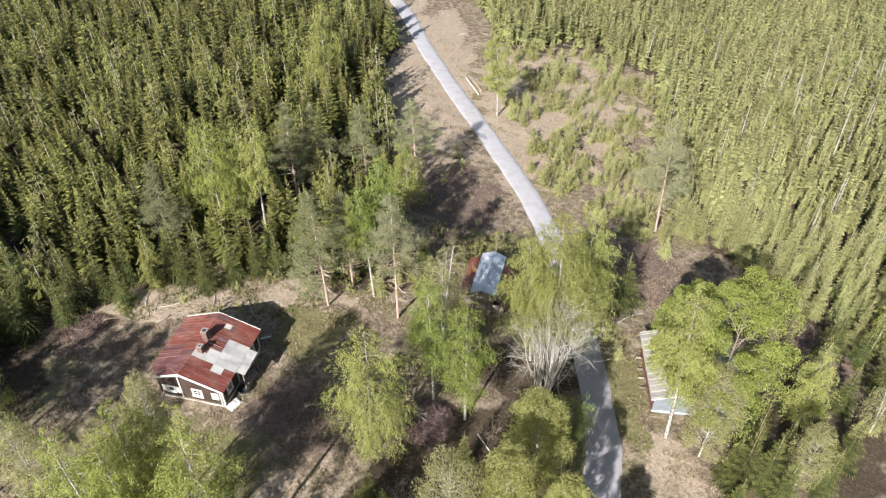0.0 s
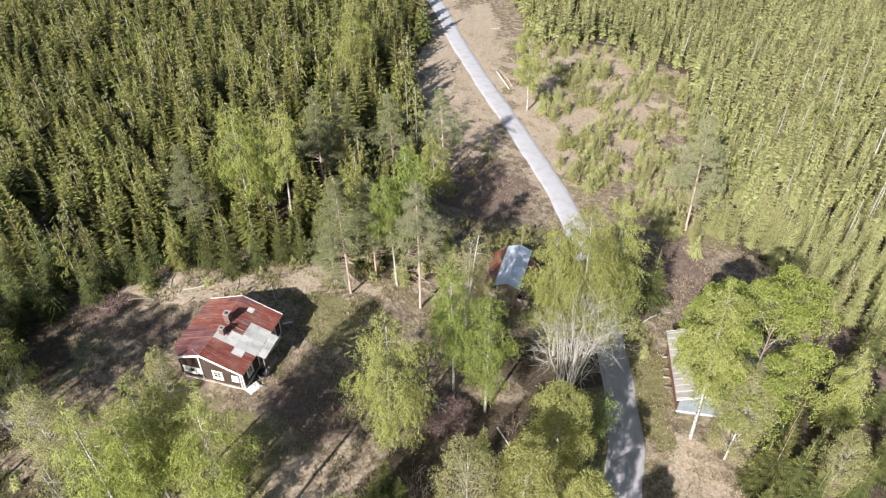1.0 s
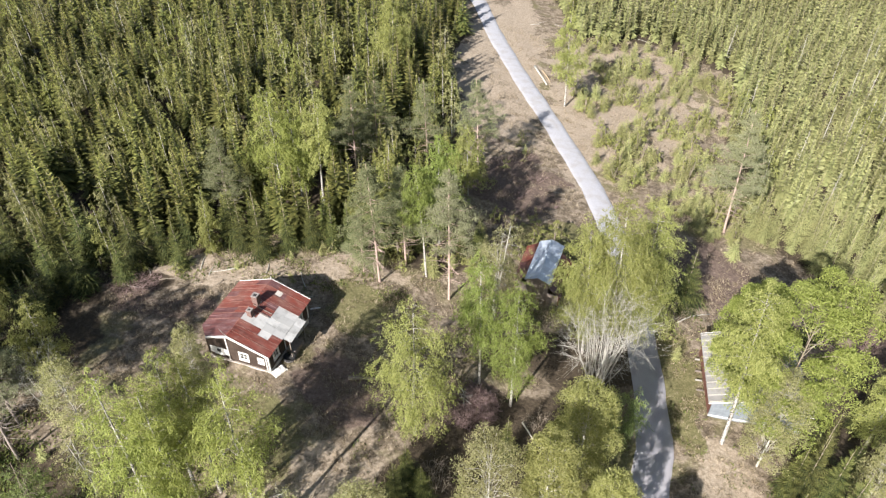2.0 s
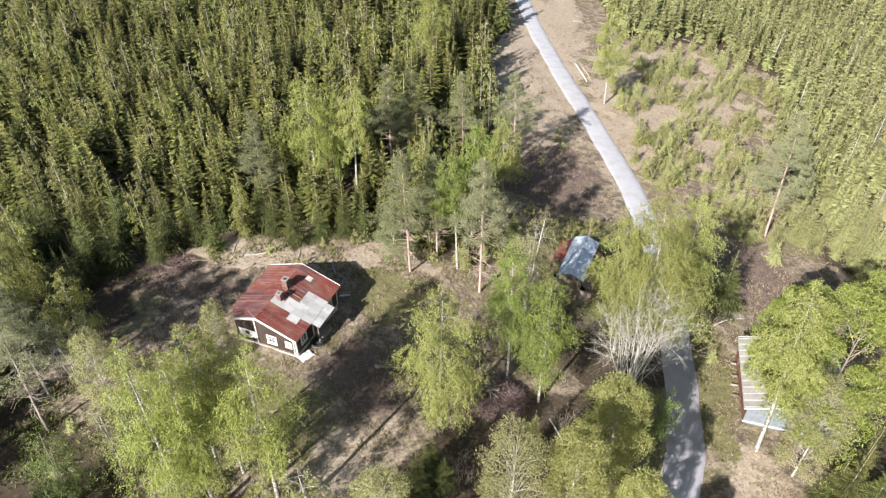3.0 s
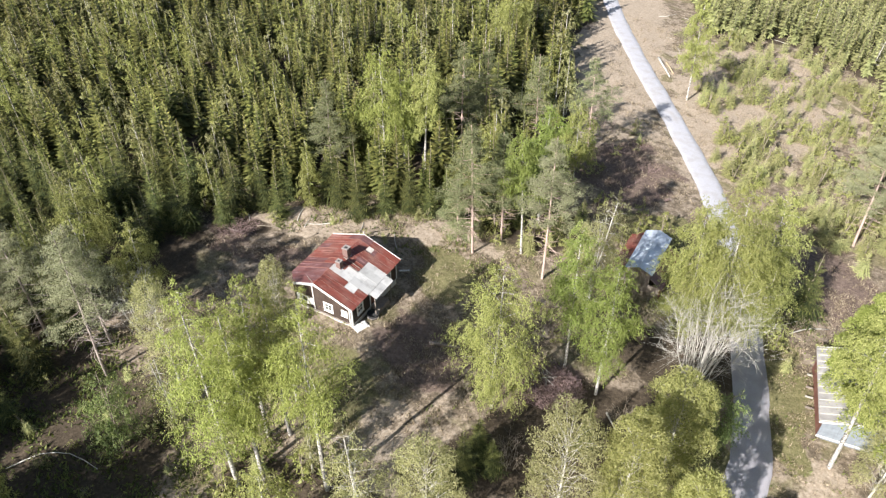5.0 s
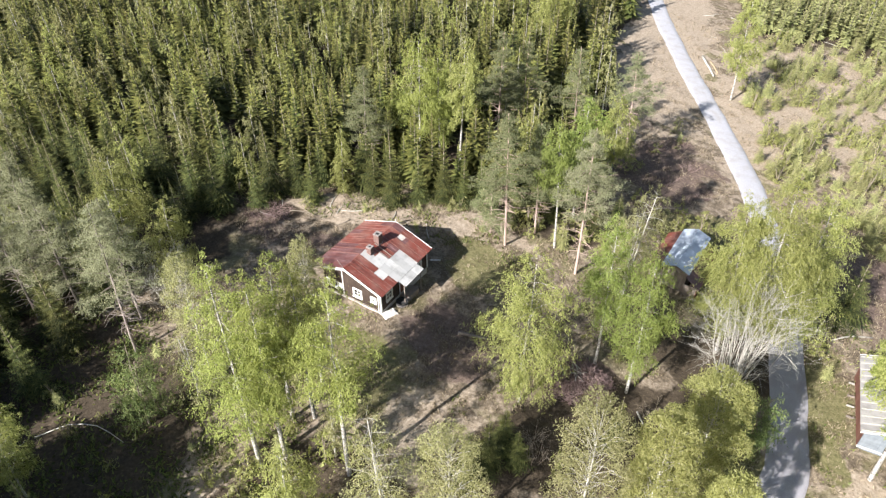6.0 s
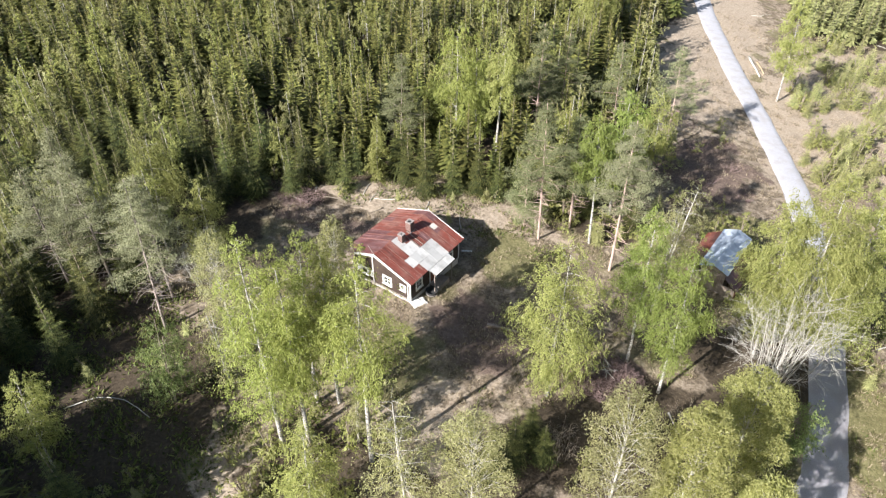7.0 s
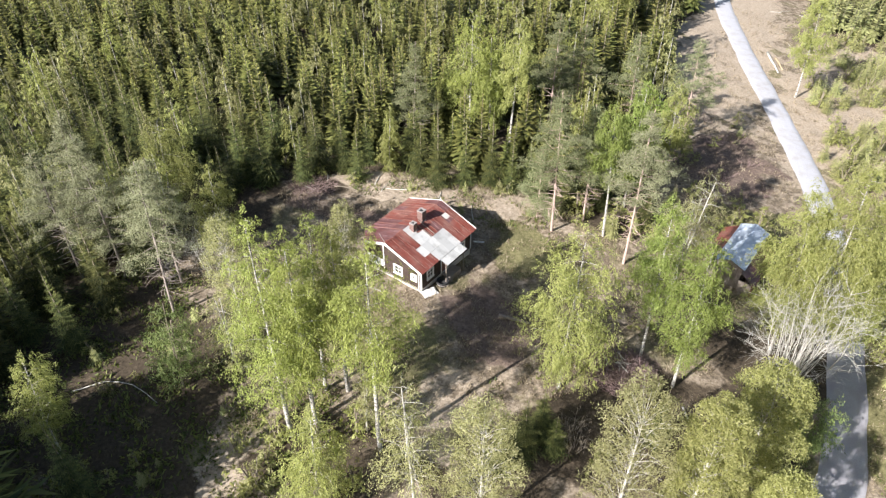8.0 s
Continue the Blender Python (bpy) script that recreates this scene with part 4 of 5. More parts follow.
def pine_tree(h, R, cb, lean, seed, tufts=1.0):
    rng = np.random.default_rng(seed)
    line = trunk_line(h, lean, rng)
    wood, pts = [tube(line, 0.008 * h + 0.02, 0.03, 7)], []
    nb = int((h - cb) * 3.4) + 6
    for k in range(nb):
        s = (k + rng.uniform(0, 1)) / nb
        z = cb + (h * 0.985 - cb) * s
        L = max(0.35, R * (0.55 + 0.6 * math.sin(math.pi * min(1, s + 0.25))) * (1 - s) ** 0.45 * rng.uniform(0.6, 1.15))
        az = k * 2.399 + rng.uniform(-0.6, 0.6)
        out = np.array([math.cos(az), math.sin(az), 0])
        up = rng.uniform(0.05, 0.5)
        p0 = at_height(line, z)
        u = np.linspace(0, 1, 4)[:, None]
        P = p0 + out * L * u + np.array([0, 0, 1]) * L * (up * u ** 1.5 - 0.12 * u)
        wood.append(tube(P, 0.035, 0.01, 3))
        for q in range(int(2 + L * 2.6)):
            uu = rng.uniform(0.35, 1.05)
            c = p0 + out * L * uu + np.array([0, 0, L * (up * uu ** 1.5 - 0.12 * uu)]) + rng.normal(0, 0.17 * L, 3) * np.array([1, 1, 0.35])
            n = int(84 * tufts)
            pts.append(c + rng.normal(0, 1, (n, 3)) * np.array([0.27, 0.27, 0.09]) * rng.uniform(0.7, 1.3))
    # bare dead branches under the crown
    for k in range(int(cb * 6.5)):
        z = rng.uniform(cb * 0.35, cb * 1.1)
        az = rng.uniform(0, 6.28)
        L = rng.uniform(0.6, 2.7) * (0.6 + 0.4 * z / cb)
        p0 = at_height(line, z)
        P = [p0, p0 + np.array([math.cos(az) * L * 0.6, math.sin(az) * L * 0.6, -0.05 * L]), p0 + np.array([math.cos(az + 0.2) * L, math.sin(az + 0.2) * L, rng.uniform(-0.3, 0.1) * L])]
        wood.append(tube(P, 0.038, 0.012, 3))
    return join(wood), sprays(np.concatenate(pts), 0.08, rng, 1.0, slim=1.7)


LIT_TIP = 0.65          # length of branch end coloured light, for fresh needles and painted light, in metres


def spruce_tree(h, R, seed, whorls=24, arms=8, twigs=5, gap=0.04, lean=(0, 0)):
    """Whorls of drooping fronds with side twigs, getting shorter to the tip."""
    rng = np.random.default_rng(seed)
    line = trunk_line(h, lean, rng)
    wood = tube(line, 0.011 * h + 0.02, 0.012, 5) if twigs > 2 else tube(line[::4], 0.011 * h + 0.02, 0.012, 3)
    V, F, Y, off = [], [], [], 0
    for k in range(whorls):
        s = (k + 0.5) / whorls
        z0 = h * (gap + (0.985 - gap) * s)
        base = R * (1 - s) ** 1.05 * (1.0 if s > 0.1 else 0.85) + 0.05
        n = max(4, int(arms * (0.6 + 0.5 * (1 - s))))
        ph = rng.uniform(0, 6.28)
        for j in range(n):
            az = ph + 6.283 * j / n + rng.normal(0, 0.18)
            L = base * rng.uniform(0.72, 1.18)
            z = z0 + rng.normal(0, 0.24 * h / whorls)
            out = np.array([math.cos(az), math.sin(az), 0.0])
            side = np.array([-out[1], out[0], 0.0])
            c0 = at_height(line, z)
            rise = 0.5 * s ** 1.5 - 0.55 * (1 - s)
            u = np.linspace(0.0, 1.0, twigs + 1)
            sp = c0 + out * (L * u)[:, None] + np.array([0, 0, 1.0]) * (L * (rise * u + 0.26 * u * u))[:, None]
            if twigs < 3:
                # a plain frond: one pointed spray, broad at the stem
                w = (0.20 * L + 0.05) * rng.uniform(0.75, 1.25)
                dn = np.array([0, 0, rng.normal(0, 0.35) * w])
                V += [sp[0] + out * 0.12 * L + side * w + dn, sp[0] + out * 0.12 * L - side * w - dn, sp[-1]]
                F.append((off, off + 1, off + 2) if j % 2 else (off + 1, off, off + 2))
                # shade in the colour: dark at the stem, duller tips on long low fronds
                inner = max(0.0, 1 - 0.9 * L / LIT_TIP)
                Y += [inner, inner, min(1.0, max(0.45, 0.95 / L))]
                off += 3
                continue
            for q in range(twigs):
                w = L * (0.50 * (1 - u[q]) + 0.12) * rng.uniform(0.75, 1.2)
                fw = (sp[q + 1] - sp[q])
                for sg in (-1, 1):
                    tip = sp[q] + fw * 1.7 + side * sg * w + np.array([0, 0, -0.28 * w - rng.uniform(0, 0.04)])
                    V += [sp[q], sp[q] + fw * 0.68, tip]
                    inner = max(0.0, 1 - (1 - u[q]) * L / LIT_TIP)
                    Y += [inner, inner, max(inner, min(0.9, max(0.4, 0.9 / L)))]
                    F.append((off, off + 1, off + 2) if sg > 0 else (off + 1, off, off + 2))
                    off += 3
    return wood, (np.array(V), np.array(F), np.array(Y))


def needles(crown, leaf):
    """The crown of a spruce as a mesh that stores its painted inner shade and light fresh tips."""
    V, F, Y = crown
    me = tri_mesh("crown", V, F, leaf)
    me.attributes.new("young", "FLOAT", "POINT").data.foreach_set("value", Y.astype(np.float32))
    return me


def place_tree(name, x, y, wood, crown, bark, leaf, label, category="tree", group="", sink=0.12):
    t = thing(name, pose(x, y, gz(x, y) - sink), label, category, group)
    me = tri_mesh("trunk", *wood, bark)
    me.polygons.foreach_set("use_smooth", np.ones(len(me.polygons), bool))
    child("trunk", me, t)
    child("crown", tri_mesh("crown", *crown, leaf), t)
    return t


# kind, x, y, height, crown radius, crown base, lean x, lean y
TREES = [
    ("birch", -6.7, 38.3, 18.0, 3.3, 3.8, 0.3, 0.0),
    ("green", 2.0, 43.0, 17.4, 2.2, 4.6, -0.1, 0.4),
    ("green", -1.2, 45.2, 17.6, 2.1, 5.8, -0.4, 0.4),
    ("greybirch", -0.3, 53.0, 17.4, 2.3, 6.0, 0.6, 0.0),
    ("birch", 9.4, 51.5, 19.0, 2.9, 4.5, -1.5, 0.0),
    ("birch", 11.9, 51.8, 21.8, 3.5, 5.2, -1.0, 0.0),
    ("birch", 15.2, 55.2, 19.4, 3.5, 3.6, -0.4, 0.0),
    ("bushgreen", 12.3, 41.5, 8.7, 1.7, 0.9, 0.0, 0.0),
    ("yellow", 7.9, 35.6, 13.2, 3.2, 1.8, -0.2, 0.0),
    ("yellow", 4.5, 28.2, 16.4, 2.6, 4.2, -0.2, 0.0),
    ("greybirch", 0.3, 27.0, 17.2, 3.1, 4.0, 0.0, 0.0),
    ("greybirch", -8.1, 23.9, 13.5, 3.0, 2.6, 0.0, 0.0),
    ("thin", -12.2, 22.4, 15.6, 2.4, 4.6, 0.5, -0.6),
    ("birch", -18.4, 20.0, 11.8, 2.2, 1.8, 0.6, 0.3),
    ("bright", -21.4, 24.8, 20.6, 1.8, 6.5, -0.5, 0.8),
    ("bright", -23.6, 24.4, 22.0, 2.5, 4.8, -0.4, 0.8),
    ("bright", -17.0, 26.2, 21.2, 2.3, 8.8, -0.4, 1.2),
    ("bright", -23.5, 29.2, 18.4, 2.2, 5.9, 0.7, 0.3),
    ("birch", -21.8, 29.8, 17.8, 1.8, 6.5, 0.2, 0.2),
    ("thin", -18.6, 27.1, 8.1, 0.8, 1.7, 0.2, 0.1),
    ("bushgreen", -34.1, 24.7, 10.2, 1.9, 2.4, 0.5, 0.2),
    ("greypine", -40.4, 31.0, 15.2, 2.5, 7.2, -0.8, 1.6),
    ("greypine", -42.6, 34.6, 14.0, 2.2, 6.2, 0.0, 0.2),
    ("greypine", -56.1, 36.4, 14.7, 2.5, 2.9, 1.7, 0.7),
    ("birch", -50.8, 43.1, 13.0, 2.9, 2.5, 1.1, 0.5),
    ("birch", -42.2, 40.6, 11.0, 2.1, 2.2, 0.5, 0.2),
    ("greybirch", -33.4, 31.9, 12.4, 2.3, 2.8, 0.7, 0.3),
    ("birch", -38.4, 16.2, 11.0, 1.8, 3.4, 1.1, 0.5),
    ("greybirch", -22.8, 33.2, 16.2, 1.6, 7.5, 0.0, 0.0),
    ("pine", -13.5, 58.2, 16.6, 2.5, 7.6, -0.3, -0.8),
    ("pine", -15.6, 59.6, 8.6, 1.7, 1.2, 0.0, 0.0),
    ("pine", -11.0, 61.8, 14.3, 2.0, 6.0, -0.4, -0.2),
    ("green", -8.4, 60.4, 16.4, 2.2, 7.6, -0.9, -0.2),
    ("green", -7.6, 67.0, 16.4, 2.7, 5.0, 0.0, 0.0),
    ("greypine", -5.4, 57.0, 17.6, 2.6, 8.4, 0.0, 0.2),
    ("bright", -28.4, 71.2, 17.8, 3.3, 4.8, 0.1, 0.1),
    ("bright", -26.2, 72.4, 15.7, 2.0, 3.0, -0.2, -0.1),
    ("birch", -22.9, 70.7, 17.9, 1.9, 7.1, 0.9, 0.4),
    ("pine", -33.6, 66.6, 14.0, 2.0, 4.7, 0.4, 0.2),
    ("pine", -20.2, 78.6, 15.6, 2.3, 5.0, 0.1, 0.1),
    ("pine", -17.8, 82.0, 13.8, 2.4, 4.2, 0.1, 0.1),
    ("pine", -10.9, 82.6, 14.3, 2.5, 5.0, -0.4, 0.0),
    ("pine", -4.0, 85.6, 14.2, 2.6, 6.0, -0.6, 0.0),
    ("birch", -4.9, 78.6, 12.6, 2.2, 2.4, -0.4, 0.0),
    ("birch", 9.4, 110.4, 17.6, 2.5, 5.0, -0.8, 0.0),
    ("greypine", 30.1, 78.3, 18.6, 3.0, 6.9, -0.7, 0.0),
    ("birch", 22.3, 42.2, 22.0, 2.6, 9.4, -1.4, 0.0),
    ("maple", 26.3, 43.1, 21.0, 4.9, 3.8, 0.0, 0.0),
    ("maple", 24.2, 48.5, 15.5, 3.2, 3.7, 0.0, 0.0),
    ("greybirch", 25.2, 40.2, 12.8, 3.2, 1.5, -0.2, 0.0),
    ("birch", 37.1, 44.8, 13.2, 1.9, 1.2, -0.8, 0.0),
    ("birch", -20.6, 112.5, 17.5, 3.3, 0.5, 0.6, 0.0),
    ("birch", -34.0, 60.5, 8.3, 1.1, 0.4, 0.4, 0.2),
    ("greypine", -48.3, 33.2, 15.8, 2.6, 4.0, 0.0, 0.0),
    ("greypine", -52.0, 31.5, 14.0, 2.1, 6.0, 0.2, 0.0),
    ("yellow", 9.6, 29.3, 11.2, 2.4, 1.6, 0.0, 0.0),
    # unseen tree, added to throw shade on the near road
    ("yellow", 11.8, 24.0, 9.5, 2.4, 1.6, 0.0, 0.0),
    ("thin", -31.5, 28.3, 9.5, 2.2, 1.5, 0.3, 0.0),
    ("greybirch", 33.5, 37.0, 9.5, 2.2, 1.5, 0.0, 0.0),
    ("thin", 41.0, 51.0, 8.5, 1.6, 2.0, 0.4, 0.0),
    ("thin", 44.5, 44.0, 9.0, 1.8, 2.0, -0.3, 0.0),
]
KINDS = {
    "birch": (M_BIRCHBARK, M_BIRCH, "tall white-stemmed birch with fresh green leaves", 17500, 0.122, 1),
    "bright": (M_BIRCHBARK, M_BRIGHT, "bright spring-green birch with hanging branches", 15000, 0.122, 1),
    "green": (M_BIRCHBARK, M_GREEN, "tall white-stemmed birch with bright green leaves", 17500, 0.122, 1),
    "greybirch": (M_PALEBARK, M_GREYLEAF, "sparsely leafed birch with pale twigs", 15000, 0.105, 3),
    "yellow": (M_PALEBARK, M_YELLOW, "bushy broadleaf tree with young olive-yellow leaves", 27000, 0.122, 3),
    "maple": (M_GREYBARK, M_MAPLE, "large lime-green broadleaf tree beside the barn", 30000, 0.135, 2),
    "bushgreen": (M_GREYBARK, M_BUSH, "small deep green broadleaf tree", 15000, 0.125, 2),
    "thin": (M_PALEBARK, M_GREYLEAF, "thin pale birch with few leaves", 9000, 0.105, 2),
}


def build_trees():
    for i, (kind, x, y, h, R, cb, lx, ly) in enumerate(TREES):
        if kind in ("pine", "greypine"):
            wood, crown = pine_tree(h, R * 1.3, cb, (lx, ly), 100 + i, 0.7 if -12 < x < 0 and y > 75 else 1.0)
            grey_one = kind == "greypine"
            place_tree("pine_tree", x, y, wood, crown, M_PINEBARK_GREY if x < -30 else M_PINEBARK, M_GREYPINE if grey_one else M_PINE,
                       ("greyish pine with sparse needles and a bare grey trunk" if x < -30 else "greyish pine with sparse needles and a bare reddish trunk") if grey_one else "tall pine with a reddish trunk and dead lower branches", "pine")
            continue
        bark, leaf, label, n, size, multi = KINDS[kind]
        if kind == "maple":
            wood, crown = lobed(h, R, cb, 100 + i, n, size)
            place_tree("broadleaf_tree", x, y, wood, crown, bark, leaf, label)
            continue
        if kind == "yellow" or (kind == "greybirch" and y < 45):
            wood, crown = lobed(h, R * (0.84 if kind == "yellow" else 0.8), cb, 100 + i, int(n * R / 2.9), size * 0.8, 84, 0.022)
            place_tree("broadleaf_tree" if kind == "yellow" else "birch_tree", x, y, wood, crown, bark, leaf, label)
            continue
        near = y < 60
        wood, crown = broadleaf(h, R * 1.12, cb, (lx, ly), 100 + i, int((1.75 if x > 8 and 50 < y < 60 else 1.4 if near else 0.95) * n * max(0.35, (R / 2.6) * (h - cb) / 13)), size * (0.69 if near else 0.9), 0.6, 0.03, multi)
        place_tree("birch_tree" if kind in ("birch", "green", "bright", "greybirch", "thin") else "broadleaf_tree", x, y, wood, crown, bark, leaf, label)


build_trees()


# ---------- the woods ----------
def inside(x, y, poly):
    hit = False
    for (x0, y0), (x1, y1) in zip(poly, poly[1:] + poly[:1]):
        if (y0 > y) != (y1 > y) and x < x0 + (y - y0) * (x1 - x0) / (y1 - y0):
            hit = not hit
    return hit




def seen_wood(x, y):
    """Keeps the woods to the part of the land that the place needs."""
    if x > 0:
        return x < 34 + 0.52 * y and y < 192
    return x > -62 - 1.15 * (y - 22) and x > -135 and y < 178 and (x > -112 or y < 105)


def scatter(poly, step, seed):
    rng = np.random.default_rng(seed)
    xs, ys = [p[0] for p in poly], [p[1] for p in poly]
    fixed = np.array([(t[1], t[2]) for t in TREES])
    out = []
    for gx in np.arange(min(xs), max(xs), step):
        for gy in np.arange(min(ys), max(ys), step):
            x, y = gx + rng.uniform(0, step * 1.5), gy + rng.uniform(0, step * 1.5)
            if rng.uniform() < 0.92 and inside(x, y, poly) and np.min(np.hypot(*(fixed - (x, y)).T)) > 2.0 and (y < 10.5 or seen_wood(x, y)) and road_distance(x, y)[0] > 4:
                out.append((x, y, rng.uniform(0, 1), rng.uniform(0, 1), rng.uniform(0, 6.283)))
    return out


def build_woods():
    near = [spruce_tree(10, 1.9 + 0.15 * (k % 3), 300 + k, 14, 10, 4) for k in range(6)]
    far = [spruce_tree(10, 2.2 + 0.2 * (k % 3), 320 + k, 17, 14, 2) for k in range(7)]
    faint = [spruce_tree(10, 2.3 + 0.2 * (k % 3), 340 + k, 14, 12, 2) for k in range(7)]
    lone = [spruce_tree(10, 1.9, 380 + k, 14, 9, 6) for k in range(4)]
    lone = [(tri_mesh("trunk", *w, M_GREYBARK), needles(c, M_SPRUCE_SHADED)) for w, c in lone]
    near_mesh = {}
    # nearest west wood trees take the copy with painted-in shade
    for key, leaf in (("dark", M_SPRUCE_SHADED), ("light", M_SPRUCE_LIGHT)):
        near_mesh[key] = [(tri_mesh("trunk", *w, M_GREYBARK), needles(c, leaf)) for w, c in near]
    leafy = []
    for k in range(12):
        w, c = broadleaf(12, 1.9, 2.6, (0, 0), 350 + k, 2000 if k < 6 else 1250, 0.14 if k < 6 else 0.165, 0.5, 0.03, 1, 3.0)
        leafy.append((tri_mesh("trunk", *w, M_BIRCHBARK), tri_mesh("crown", *c, (M_BIRCH, M_BIRCH, M_GREYLEAF)[k % 3])))
    bulk = {"dark": [], "light": []}
    count = {"dark": 0, "light": 0}
    sites = [("dark", s) for s in scatter(WEST_WOOD, 2.5, 41)] + [("light", s) for s in scatter(EAST_WOOD, 2.1, 42)] + [("dark", s) for s in scatter(SOUTH_WOOD, 2.95, 43)]
    sites += [("dark", (x, y, r, 0.5, 1.0)) for x, y, r in ((-30.4, 61.5, 0.3), (-41.8, 54.5, 0.45), (-18.4, 64.9, 0.2))]
    sites.sort(key=lambda s: s[1][1] + 0.2 * abs(s[1][0]) + (400 if s[1][1] < 10.5 else 0))
    for key, (x, y, r, q, a) in sites:
        z = gz(x, y) - 0.1
        if key == "dark":
            h = (6.0 + 5.0 * r ** 1.2) if y > 24 else (10 + 5 * r)
        else:
            h = 6.0 + 3.8 * r
        if y < 10.5:
            h = 13.6 + 3.4 * r
        share = 0.17 if key == "dark" else 0.03
        if q < share and y > 11 and (y < 125 or q > 0.5 * share):
            k = int(q * 9973) % 6 + (6 if y > 88 else 0)
            s = (h + 1.2) / 12
            t = thing("birch_tree", pose(x, y, z, 0, 0, math.degrees(a)) @ Matrix.Diagonal((s, s, s, 1)), "slender light green birch among spruces", "tree", "birches in the woods")
            child("trunk", leafy[k][0], t)
            child("crown", leafy[k][1], t)
            continue
        s = h / 10
        wid = s * (0.75 + 0.4 * ((r * 7.3) % 1)) * (0.78 if key == "light" else 1.1) * (1.6 if y < 11 else 1.0)
        if count[key] < 150:
            count[key] += 1
            k = int(r * 997) % 6
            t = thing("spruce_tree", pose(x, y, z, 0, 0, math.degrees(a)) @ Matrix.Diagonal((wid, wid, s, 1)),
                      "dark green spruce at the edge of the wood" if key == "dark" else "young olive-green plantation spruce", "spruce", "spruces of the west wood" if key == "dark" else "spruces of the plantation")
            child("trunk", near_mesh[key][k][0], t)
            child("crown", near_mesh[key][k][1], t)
        else:
            w, c = near[int(r * 997) % 6] if 2 < y < 10.5 and x > -55 else (far if y < 112 else faint)[int(r * 997) % 7]
            V = np.concatenate([w[0], c[0]]) * np.array([wid, wid, s])
            F = np.concatenate([w[1], c[1] + len(w[0])])
            ca, sa = math.cos(a), math.sin(a)
            V = V @ np.array([[ca, sa, 0], [-sa, ca, 0], [0, 0, 1]]) + np.array([x, y, z])
            bulk[key].append((V, F, np.concatenate([np.zeros(len(w[1]), int), np.ones(len(c[1]), int)]), np.full(len(V), q), np.concatenate([np.zeros(len(w[0])), c[2]])))
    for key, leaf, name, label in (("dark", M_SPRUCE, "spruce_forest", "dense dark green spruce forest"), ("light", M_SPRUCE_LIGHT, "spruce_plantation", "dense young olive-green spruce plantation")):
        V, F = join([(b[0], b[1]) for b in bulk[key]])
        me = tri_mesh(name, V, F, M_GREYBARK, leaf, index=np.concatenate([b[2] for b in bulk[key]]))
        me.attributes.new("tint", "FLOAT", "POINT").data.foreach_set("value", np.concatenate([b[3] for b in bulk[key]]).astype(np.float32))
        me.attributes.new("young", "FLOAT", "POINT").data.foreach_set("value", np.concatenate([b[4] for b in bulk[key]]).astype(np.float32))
        tagged(new(name, me), label, "forest", kind="stuff")
    # grey dead spruces standing among the green ones
    rng = np.random.default_rng(47)
    dead = []
    for k in range(3):
        line = trunk_line(9, (0.2, 0), rng)
        pieces = [tube(line, 0.11, 0.02, 5)]
        for q in range(46):
            z = rng.uniform(1.5, 8.7)
            a, L = rng.uniform(0, 6.283), (9.3 - z) * 0.14 + 0.15
            p = at_height(line, z)
            pieces.append(tube([p, p + np.array([math.cos(a) * L, math.sin(a) * L, -0.12 * L])], 0.02, 0.006, 3))
        dead.append(tri_mesh("bare_trunk", *join(pieces), M_DEADTWIG))
    for k in range(52):
        x, y = (42.4, 116.3) if k == 0 else (rng.uniform(42, 92), rng.uniform(66, 140))
        if x > 34 + 0.52 * y:
            continue
        s = rng.uniform(0.8, 1.15)
        t = thing("dead_spruce", pose(x, y, gz(x, y) - 0.1, 0, rng.uniform(-4, 4), rng.uniform(0, 360)) @ Matrix.Diagonal((s, s, s, 1)), "grey dead spruce without needles in the plantation", "spruce", "dead spruces")
        child("bare_trunk", dead[k % 3], t)
